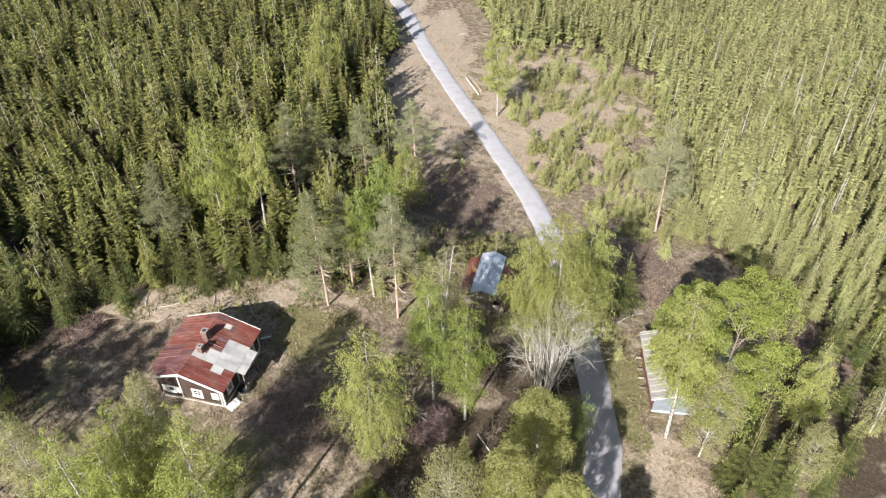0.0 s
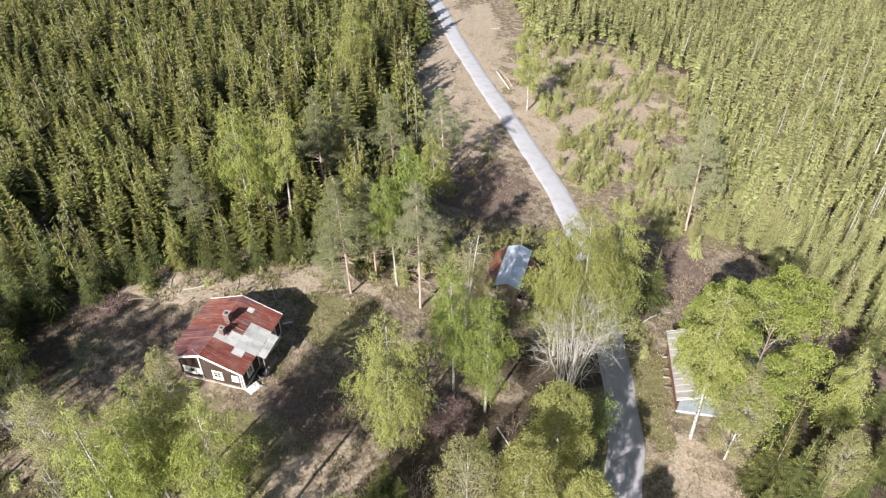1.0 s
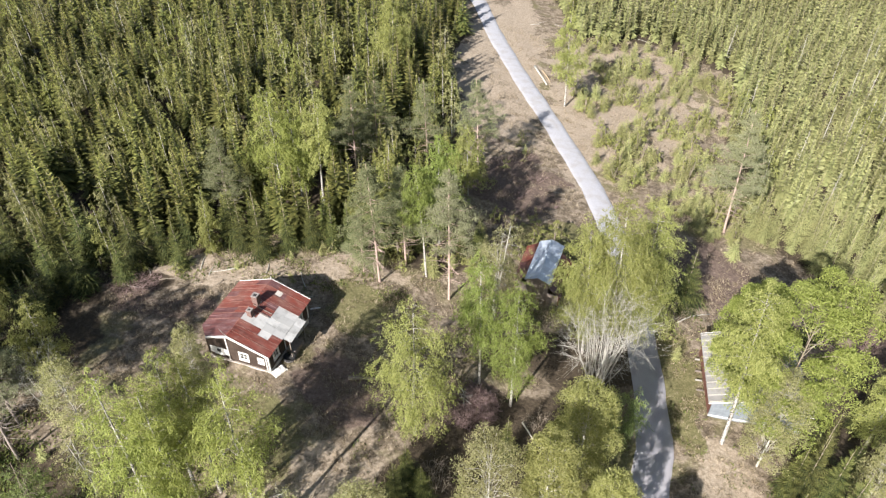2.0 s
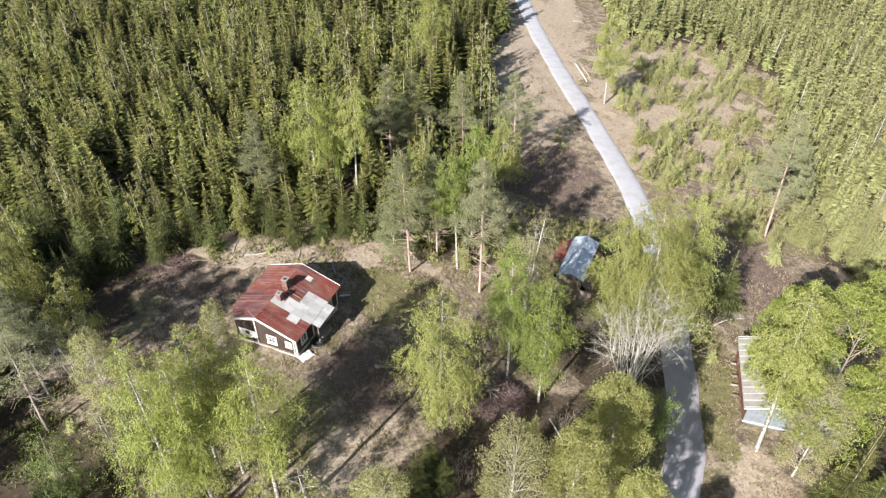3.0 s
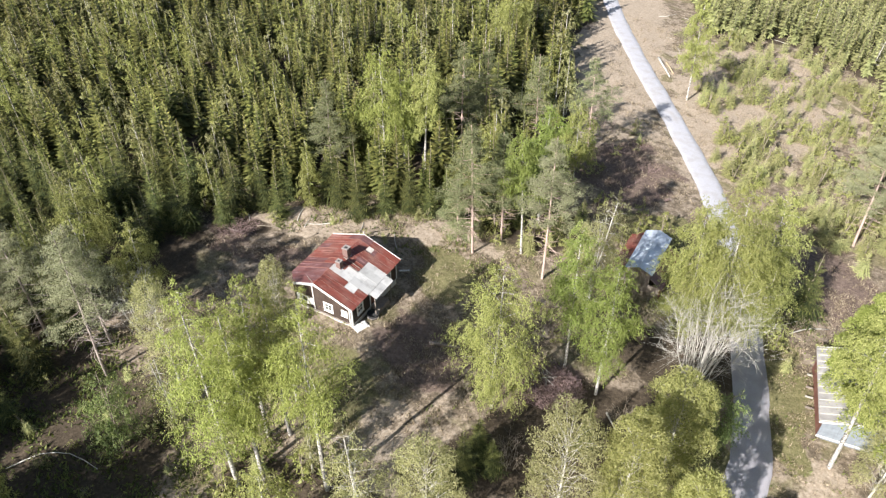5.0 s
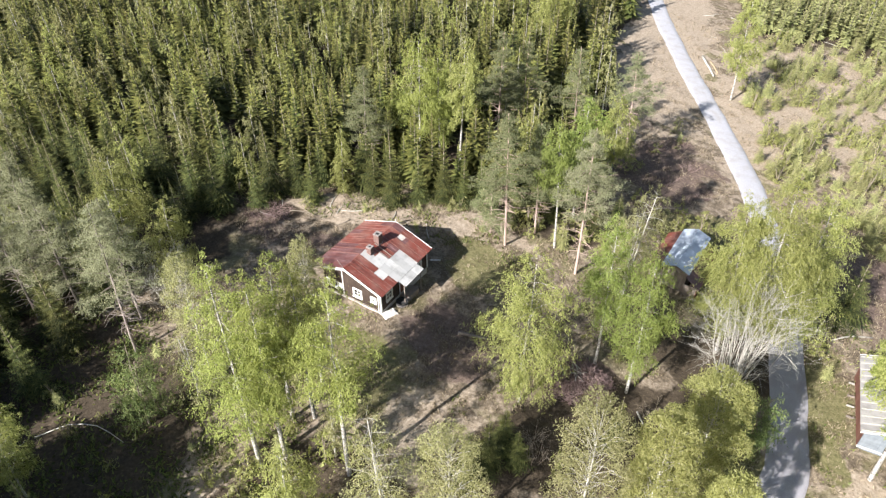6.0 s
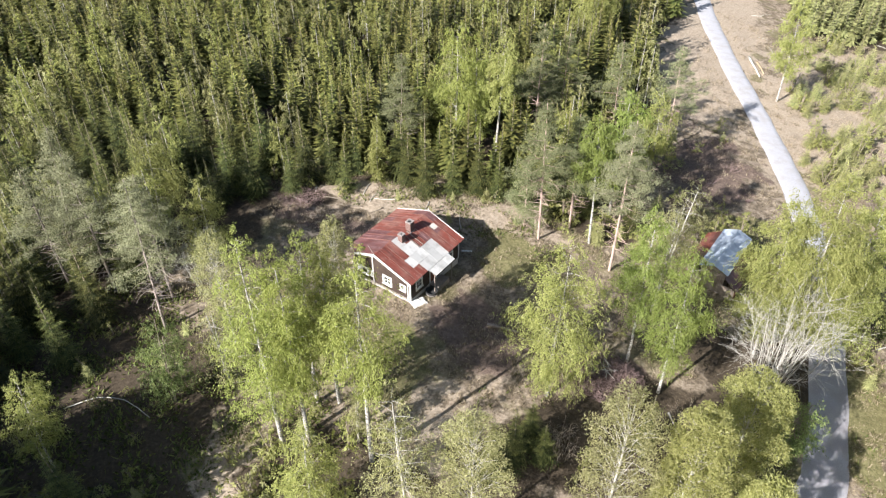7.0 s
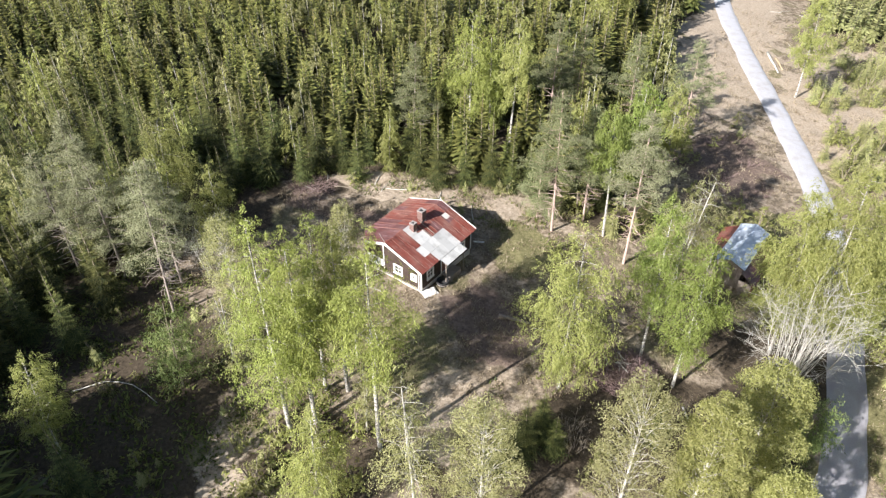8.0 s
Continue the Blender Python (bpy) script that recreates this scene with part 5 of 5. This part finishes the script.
    # single spruces in the clearings
    for x, y, h, R in ((-27.6, 60.2, 10.6, 2.1), (-25.0, 61.9, 8.6, 1.7), (-22.3, 63.0, 9.4, 1.9), (-20.0, 63.4, 7.0, 1.5), (-36.4, 57.6, 7.4, 1.6), (-16.6, 63.4, 6.0, 1.5), (-12.6, 64.4, 6.6, 1.6), (-9.8, 65.2, 5.6, 1.5), (-5.2, 64.4, 6.2, 1.6), (-2.6, 66.8, 5.4, 1.5), (-7.0, 70.6, 7.0, 1.7), (-47.5, 34.5, 11.0, 2.0), (-46.4, 29.5, 11.0, 2.0), (-49.5, 37.5, 12.0, 2.1), (-45.4, 24.4, 9.0, 1.8), (41.5, 60.5, 8.5, 1.6), (44.0, 55.0, 7.5, 1.5), (47.5, 53.5, 8.5, 1.6), (39.0, 66.5, 8.0, 1.5), (36.5, 46.5, 5.5, 1.3), (38.2, 42.8, 5.0, 1.2), (1.7, 36.8, 6.8, 1.4), (21.6, 61.5, 9.0, 2.6), (-7.3, 30.7, 7.0, 1.6), (-5.3, 32.2, 4.5, 1.4), (-6.6, 33.0, 6.0, 1.5), (-8.6, 29.0, 5.5, 1.4), (27.5, 36.6, 10.5, 1.9), (-33.8, 14.0, 8.6, 1.7), (31.0, 41.5, 8.0, 1.6), (30.6, 34.5, 9.5, 1.9), (33.2, 40.2, 7.0, 1.5), (35.8, 36.5, 8.0, 1.6), (39.5, 40.0, 8.5, 1.7), (42.5, 47.0, 8.0, 1.6), (38.2, 53.0, 7.0, 1.5), (45.0, 55.0, 9.0, 1.8), (35.5, 58.5, 6.5, 1.4), (48.0, 50.0, 9.0, 1.8), (26.3, 34.0, 6.0, 1.4), (28.8, 38.6, 9.5, 2.0), (30.2, 37.0, 8.5, 1.9), (27.0, 37.4, 7.5, 1.8), (-49.5, 23.6, 9.5, 1.7), (-48.0, 20.0, 10.0, 1.8), (-51.6, 27.4, 10.4, 1.9), (-46.4, 16.5, 9.0, 1.6), (-52.4, 32.6, 10.0, 1.8)):
        k = int(h * 10) % 4
        t = thing("spruce_tree", pose(x, y, gz(x, y) - 0.1, 0, 0, h * 40) @ Matrix.Diagonal((R / 1.9, R / 1.9, h / 10, 1)), "bushy dark spruce standing alone", "spruce", "single spruces")
        child("trunk", lone[k][0], t)
        child("crown", lone[k][1], t)


build_woods()


# ---------- bushes, brushwood and small things ----------
def bare_stem(rng, h, R, twigs):
    """One leafless stem of a shrub: a leaning limb that forks into branches and fine curved twigs."""
    out = []
    az, sp = rng.uniform(0, 6.283), R * math.sqrt(rng.uniform(0.0, 1)) * 0.75
    top = np.array([math.cos(az) * sp, math.sin(az) * sp, h * rng.uniform(0.72, 0.98) * math.sqrt(1 - 0.55 * (sp / R) ** 2)])
    b = np.array([math.cos(az), math.sin(az), 0]) * rng.uniform(0.05, 0.6 if h < 5 else 1.5)
    bend = rng.normal(0, 0.05 * h, 3) * np.array([1, 1, 0.3])

    def limb(p, q, sag, n, r0, r1, sides):
        u = np.linspace(0, 1, n)[:, None]
        P = p + (q - p) * u + sag * np.sin(np.pi * u) + rng.normal(0, 0.025, (n, 3)) * u
        out.append(tube(P, r0, r1, sides))
        return P

    stem = limb(b, top, bend, 7, 0.0042 * h + 0.008, 0.010, 4)
    for k in range(7):
        p = stem[int(rng.integers(2, 7))]
        d = rng.normal(0, 1, 3) * np.array([1, 1, 0.45]) + np.array([math.cos(az), math.sin(az), 1.1]) * 0.7
        q = p + d / np.linalg.norm(d) * rng.uniform(0.14, 0.26) * h
        bough = limb(p, q, rng.normal(0, 0.02 * h, 3), 4, 0.0014 * h + 0.004, 0.005, 3)
        for j in range(twigs // 4):
            p2 = bough[int(rng.integers(1, 4))]
            d2 = d / np.linalg.norm(d) + rng.normal(0, 0.6, 3)
            limb(p2, p2 + d2 * rng.uniform(0.04, 0.10) * h, np.array([0, 0, 0.04]), 3, 0.010, 0.004, 3)
    return join(out)


def build_bare_shrubs():
    for x, y, h, R, seed, n in ((10.9, 47.6, 12.0, 4.2, 61, 34), (-40.5, 37.0, 7.5, 2.4, 62, 12), (24.6, 58.5, 2.6, 2.6, 63, 20), (38.5, 47.0, 2.8, 2.0, 66, 18), (41.5, 58.0, 2.8, 2.2, 67, 18), (34.5, 50.5, 2.5, 1.8, 68, 16), (47.0, 43.0, 2.8, 2.2, 69, 18), (20.4, 59.0, 2.4, 2.2, 64, 16), (4.5, 41.0, 2.6, 1.4, 65, 12), (-3.9, 32.8, 2.8, 1.6, 64, 14), (-4.6, 34.6, 2.4, 1.4, 65, 12), (2.0, 80.0, 1.3, 2.4, 72, 12), (4.5, 84.5, 1.2, 2.2, 73, 12), (0.0, 87.5, 1.4, 2.6, 74, 12), (3.0, 91.0, 1.2, 2.2, 75, 12), (6.8, 79.0, 1.1, 2.0, 76, 10), (-1.5, 94.0, 1.3, 2.4, 77, 10)):
        rng = np.random.default_rng(seed)
        t = thing("bare_shrub", pose(x, y, gz(x, y) - 0.1), "leafless reddish brown shrub with fanning stems" if seed > 65 else "leafless pale grey shrub with many fanning stems", "shrub", "leafless shrubs")
        for k in range(n):
            child("stem", tri_mesh("stem", *bare_stem(rng, h, R, 24 if h > 5 else 9), M_PALEBARK if seed < 63 else (M_BRUSH if seed > 65 else M_GREYBARK)), t)


def build_brush_pile(x, y, seed, flat, mat, label, count=620):
    rng = np.random.default_rng(seed)
    out = []
    for k in range(count):
        az, r = rng.uniform(0, 6.283), 3.3 * math.sqrt(rng.uniform(0, 1))
        z = max(0.02, 1.7 * flat * (1 - (r / 3.5) ** 2) * rng.uniform(0.3, 1) ** 0.6)
        p = np.array([r * math.cos(az), r * math.sin(az) * 0.8, z])
        d = rng.normal(0, 1, 3) * np.array([1, 1, 0.28])
        d /= np.linalg.norm(d)
        L = rng.uniform(0.5, 1.5)
        out.append(tube([p - d * L / 2, p + rng.normal(0, 0.06, 3), p + d * L / 2], rng.uniform(0.012, 0.03), 0.006, 3))
    t = thing("brush_pile", pose(x, y, gz(x, y) - 0.05), label, "brushwood")
    child("heap_body", tri_mesh("heap_body", *join(out), mat), t)
    if flat < 0.5:
        return
    for k in range(9):
        az, r = rng.uniform(0, 6.283), rng.uniform(0, 1.4)
        p = np.array([r * math.cos(az), r * math.sin(az) * 0.8, (1.65 - 0.25 * r) * flat])
        d = rng.normal(0, 1, 3) * np.array([1, 1, 0.2])
        d /= np.linalg.norm(d)
        child("branch", tri_mesh("branch", *tube([p - d * 0.7, p + d * 0.1 + rng.normal(0, 0.04, 3), p + d * 0.7], 0.045, 0.02, 5), M_PALEBARK), t, "pale barked thicker branch")


def log_between(name, a, b, r, mat, label, bend=0.0, group=""):
    a, b = np.array(a, float), np.array(b, float)
    za, zb = gz(*a) + r * 0.7, gz(*b) + r * 0.7
    n = 7
    u = np.linspace(0, 1, n)
    side = np.array([-(b - a)[1], (b - a)[0]])
    side = side / (np.linalg.norm(side) + 1e-9)
    xy = a + (b - a) * u[:, None] + side * (bend * np.sin(np.pi * u))[:, None]
    z = ground_z(xy[:, 0], xy[:, 1]) + r * 0.8 + abs(bend) * 0.35 * np.sin(np.pi * u)
    o = np.array([*xy[0], za])
    V, F = tube(np.column_stack([xy, z]) - o, r, r * 0.55, 8)
    ends = []
    for k in (0, n - 1):
        ring = np.arange(8) + k * 8
        c = len(V)
        V = np.vstack([V, V[ring].mean(0)])
        ends += [(c, ring[j], ring[(j + 1) % 8]) if k else (c, ring[(j + 1) % 8], ring[j]) for j in range(8)]
    F = np.vstack([F, np.array(ends)])
    me = tri_mesh(name, V, F, mat)
    ob = new(name, me)
    ob.location = o
    tagged(ob, label, "log", group)
    return ob


def build_logs():
    log_between("fallen_log", (-14.0, 43.45), (-11.0, 43.9), 0.2, M_GREYWOOD, "weathered grey log lying on the grass")
    log_between("fallen_birch", (-42.0, 20.6), (-35.0, 22.6), 0.055, M_PALEBARK, "bent fallen birch stem above dark undergrowth", 1.2)
    log_between("fallen_log", (20.6, 58.4), (24.8, 60.8), 0.09, M_PALEBARK, "pale fallen branch beside the barn", 0.3)
    log_between("fallen_log", (4.2, 125.5), (6.4, 118.0), 0.22, M_PALEBARK, "pale felled log beside the road")
    log_between("fallen_log", (5.6, 124.5), (7.0, 119.5), 0.16, M_STUMP, "pale felled log beside the road")
    log_between("fallen_log", (3.2, 41.3), (4.4, 39.2), 0.10, M_PALEBARK, "pale broken stem by the birch foot")
    rng = np.random.default_rng(75)
    for k in range(44):
        x, y = (rng.uniform(3, 34), rng.uniform(118, 150)) if k < 26 else (rng.uniform(-42, -20), rng.uniform(53.5, 60))
        if road_distance(x, y)[0] < 4:
            continue
        a = rng.uniform(0, 6.28)
        L = rng.uniform(1.2, 3.2)
        log_between("logging_branch", (x, y), (x + L * math.cos(a), y + L * math.sin(a)), rng.uniform(0.04, 0.08), M_PALEBARK if k % 2 else M_GREYBARK, "bleached branch lying on cleared ground", 0.1, "felling waste")


def build_yard_things():
    # plank in the shade north-east of the cottage
    z = gz(-19.5, 52.4)
    p = new("white_plank", bpy.data.meshes.new("white_plank"))
    bm = boxed(-0.55, 0.55, -0.11, 0.11, 0.0, 0.05, bevel=0.008)
    bm.to_mesh(p.data)
    bm.free()
    p.data.materials.append(M_WHITE)
    p.matrix_world = pose(-19.5, 52.4, z + 0.02, 0, 0, 18)
    tagged(p, "short white plank lying on shaded grass", "plank")
    # crumpled pale tarpaulin at the corner of the cottage
    rng = np.random.default_rng(81)
    n = 14
    X, Y = np.meshgrid(np.linspace(-0.75, 0.75, n), np.linspace(-0.5, 0.5, n))
    Z = 0.16 + 0.14 * np.exp(-(X ** 2 * 2 + Y ** 2 * 5)) + rng.normal(0, 0.045, X.shape)
    edge = (np.abs(X) > 0.7) | (np.abs(Y) > 0.46)
    Z[edge] = -0.04
    V = np.stack([X + rng.normal(0, 0.03, X.shape), Y + rng.normal(0, 0.03, X.shape), Z], -1).reshape(-1, 3)
    i = (np.arange(n - 1)[:, None] * n + np.arange(n - 1)[None]).ravel()
    me = tri_mesh("tarpaulin", V, np.stack([i, i + 1, i + n + 1, i + n], 1), M_WHITE)
    ob = tagged(new("tarpaulin", me), "crumpled white tarpaulin on the ground by the cottage corner", "tarpaulin")
    ob.matrix_world = pose(-20.75, 43.1, gz(-20.75, 43.1) - 0.05, 0, 0, 52)
    # old tyre-shaped trough: a dark round tub
    tub = thing("round_tub", pose(-20.15, 44.75, gz(-20.15, 44.75) - 0.03), "dark round tub standing against the shaded wall", "tub")
    bm = bmesh.new()
    prof = [(0.50, 0.0), (0.58, 0.25), (0.60, 0.55), (0.56, 0.56), (0.52, 0.30), (0.0, 0.22)]
    seg = 20
    rings = [[bm.verts.new((r * math.cos(6.28318 * k / seg), r * math.sin(6.28318 * k / seg), z)) for k in range(seg)] if r else [bm.verts.new((0, 0, z))] for r, z in prof]
    for a, b in zip(rings, rings[1:]):
        for k in range(seg):
            j = (k + 1) % seg
            bm.faces.new((a[k], a[j], b[j], b[k]) if len(b) > 1 else (a[k], a[j], b[0]))
    part("shell", bm, M_BLACK, tub)
    bm = bmesh.new()
    for k in range(seg):
        a0, a1 = 6.28318 * k / seg, 6.28318 * (k + 1) / seg
        vs = [bm.verts.new((r * math.cos(a), r * math.sin(a), z)) for a in (a0, a1) for r, z in ((0.585, 0.28), (0.61, 0.28), (0.61, 0.33), (0.585, 0.33))]
        for q in range(4):
            bm.faces.new((vs[q], vs[(q + 1) % 4], vs[4 + (q + 1) % 4], vs[4 + q]))
    part("hoop", bm, M_MORTAR, tub, "dull grey metal hoop")


def build_saplings():
    small = [spruce_tree(3, 1.0, 400 + k, 10, 8, 3, 0.02) for k in range(4)]
    small = [(tri_mesh("trunk", *w, M_GREYBARK), needles(c, M_SPRUCE_LIGHT)) for w, c in small]
    leafy = [broadleaf(3.2, 1.0, 0.35, (0, 0), 420 + k, 460, 0.125, 0.25, 0.018, 3, 0.9) for k in range(4)]
    leafy = [(tri_mesh("framework", *w, M_GREYBARK), tri_mesh("foliage", *c, (M_YELLOW, M_YELLOW, M_GREYLEAF, M_BIRCH)[k])) for k, (w, c) in enumerate(leafy)]
    rng = np.random.default_rng(91)
    spots = []
    area = [(13, 90), (30, 72), (35, 78), (37, 107), (42, 124), (40, 136), (27, 144), (16, 141), (11, 118)]
    for k in range(860):
        x, y = rng.uniform(8, 42), rng.uniform(70, 144)
        if not inside(x, y, area):
            continue
        d = math.sin(x * 0.55 + 1.0) * math.cos(y * 0.28 + 0.6) + 0.5 * math.sin(y * 0.5 - x * 0.3)
        near = 0.9 if y < 96 else 0.0
        if d + near + rng.normal(0, 0.3) > -0.22:
            spots.append((x, y, rng.uniform(0.5, 1.3), 0.72))
    for x, y, s in ((-28.5, 40.3, 0.6), (17.9, 64, 1.0), (19.2, 70, 0.9), (20.5, 66, 1.1), (18.6, 58.6, 0.9), (18.9, 55.5, 0.8), (19.6, 52.8, 0.7), (4.2, 70.5, 0.9), (6.8, 70.8, 1.0), (8.8, 68.5, 0.9)):
        spots.append((x, y, s, 0.15))
    for k in range(44):
        x, y = rng.uniform(33, 62), rng.uniform(30, 70)
        if x > 30 + 0.2 * y:
            spots.append((x, y, rng.uniform(0.4, 1.0), 0.6))
    for k in range(22):
        x, y = rng.uniform(-10, 6), rng.uniform(63, 100)
        if road_distance(x, y)[0] > 3.5:
            spots.append((x, y, rng.uniform(0.35, 0.9), 0.1))
    for k in range(40):
        x, y = rng.uniform(-47, -24), rng.uniform(13, 34)
        spots.append((x, y, rng.uniform(0.25, 0.7), 0.3))
    for k in range(30):
        spots.append((rng.uniform(-50, -16), rng.uniform(56, 66), rng.uniform(0.3, 0.7), 0.5))
    for k in range(16):
        spots.append((rng.uniform(-27, -15), rng.uniform(19, 29), rng.uniform(0.6, 1.2), 0.1))
    for k in range(30):
        spots.append((rng.uniform(-16, -1), rng.uniform(60.5, 69), rng.uniform(0.5, 1.3), 0.45))
    for k in range(26):
        spots.append((rng.uniform(-3, 12), rng.uniform(26, 50), rng.uniform(0.25, 0.6), 0.15))
    for x, y, s, conifer in spots:
        if road_distance(x, y)[0] < 2.4 or (abs(x - HX) < 6 and abs(y - HY) < 6):
            continue
        k = int(rng.integers(0, 4))
        if rng.uniform() < conifer:
            t = thing("spruce_sapling", pose(x, y, gz(x, y) - 0.05, 0, 0, rng.uniform(0, 360)) @ Matrix.Diagonal((s, s, s * 1.05, 1)), "small yellowish green spruce sapling", "sapling", "spruce saplings")
            child("trunk", small[k][0], t)
            child("crown", small[k][1], t)
        else:
            t = thing("bush", pose(x, y, gz(x, y) - 0.05, 0, 0, rng.uniform(0, 360)) @ Matrix.Diagonal((s * 1.15, s * 1.15, s, 1)), "low bush with young spring leaves", "bush", "low bushes")
            child("framework", leafy[k][0], t)
            child("foliage", leafy[k][1], t)


def build_grass():
    """Dry tussocks over the open ground, and low green plants in the shade."""
    rng = np.random.default_rng(95)

    def blades(xy, h, w, lean):
        n = len(xy)
        z = ground_z(xy[:, 0], xy[:, 1]) - 0.02
        a = rng.uniform(0, 6.283, n)
        c = np.column_stack([xy, z])
        s = np.column_stack([np.cos(a), np.sin(a), np.zeros(n)]) * (w * rng.uniform(0.6, 1.4, n))[:, None]
        tip = np.column_stack([rng.normal(0, lean, n), rng.normal(0, lean, n), h * rng.uniform(0.4, 1.3, n)])
        V = np.stack([c - s, c + s, c + tip], 1).reshape(-1, 3)
        return V, np.arange(3 * n).reshape(-1, 3)

    def field(n, x0, x1, y0, y1, cut, straw=True):
        xy = np.column_stack([rng.uniform(x0, x1, n), rng.uniform(y0, y1, n)])
        d = np.sin(xy[:, 0] * 0.8 + 2 * np.sin(xy[:, 1] * 0.3)) * np.cos(xy[:, 1] * 0.9) + rng.normal(0, 0.45, n)
        k = (d > cut) & (road_distance(xy[:, 0], xy[:, 1]) > 1.9)
        c, s = math.cos(radians(HROT)), math.sin(radians(HROT))
        lx = (xy[:, 0] - HX) * c + (xy[:, 1] - HY) * s
        ly = -(xy[:, 0] - HX) * s + (xy[:, 1] - HY) * c
        k &= ~((np.abs(lx) < 4.0) & (np.abs(ly) < 4.0))
        if straw:
            for cx, cy, rx, ry in ZONES["litter_shade"]:
                k &= ((xy[:, 0] - cx) / rx) ** 2 + ((xy[:, 1] - cy) / ry) ** 2 > 1.1
            k &= ~((xy[:, 0] < -33 + 0.25 * (xy[:, 1] - 14)) & (xy[:, 1] < 34))
        return xy[k]

    def tussocks(xy, n, spread, h, w):
        c = np.repeat(xy, n, axis=0) + rng.normal(0, spread, (len(xy) * n, 2))
        return blades(c, h, w, 0.2)

    V, F = join([tussocks(field(27000, -50, 34, 16, 68, 0.0), 6, 0.16, 0.32, 0.032), blades(field(40000, -50, 34, 16, 68, -0.3), 0.2, 0.04, 0.14), tussocks(field(12000, -4, 40, 66, 145, 0.0), 4, 0.22, 0.36, 0.04)])
    tagged(new("dry_grass", tri_mesh("dry_grass", V, F, M_GRASS)), "dry straw-coloured grass tussocks over the clearing", "grass", kind="stuff")
    V, F = join([blades(field(26000, -50, -22, 10, 36, 0.1, False), 0.30, 0.10, 0.2), blades(field(14000, -12, 24, 22, 60, 0.5), 0.25, 0.09, 0.2), blades(field(12000, -50, -10, 55, 70, 0.4), 0.3, 0.1, 0.2)])
    tagged(new("low_plants", tri_mesh("low_plants", V, F, M_HERB)), "low green ground plants and bilberry", "undergrowth", kind="stuff")


build_bare_shrubs()
build_brush_pile(-2.5, 42.2, 71, 1.0, M_BRUSH, "heap of reddish brown cut branches on the grass", 1900)
build_brush_pile(-40.8, 54.3, 72, 0.4, M_BRUSH, "low spread of dark cut brushwood at the edge of the wood")
build_brush_pile(-35.5, 51.0, 73, 0.3, M_GREYBARK, "low spread of grey cut brushwood on dry grass")
build_logs()
build_yard_things()
build_saplings()
build_grass()
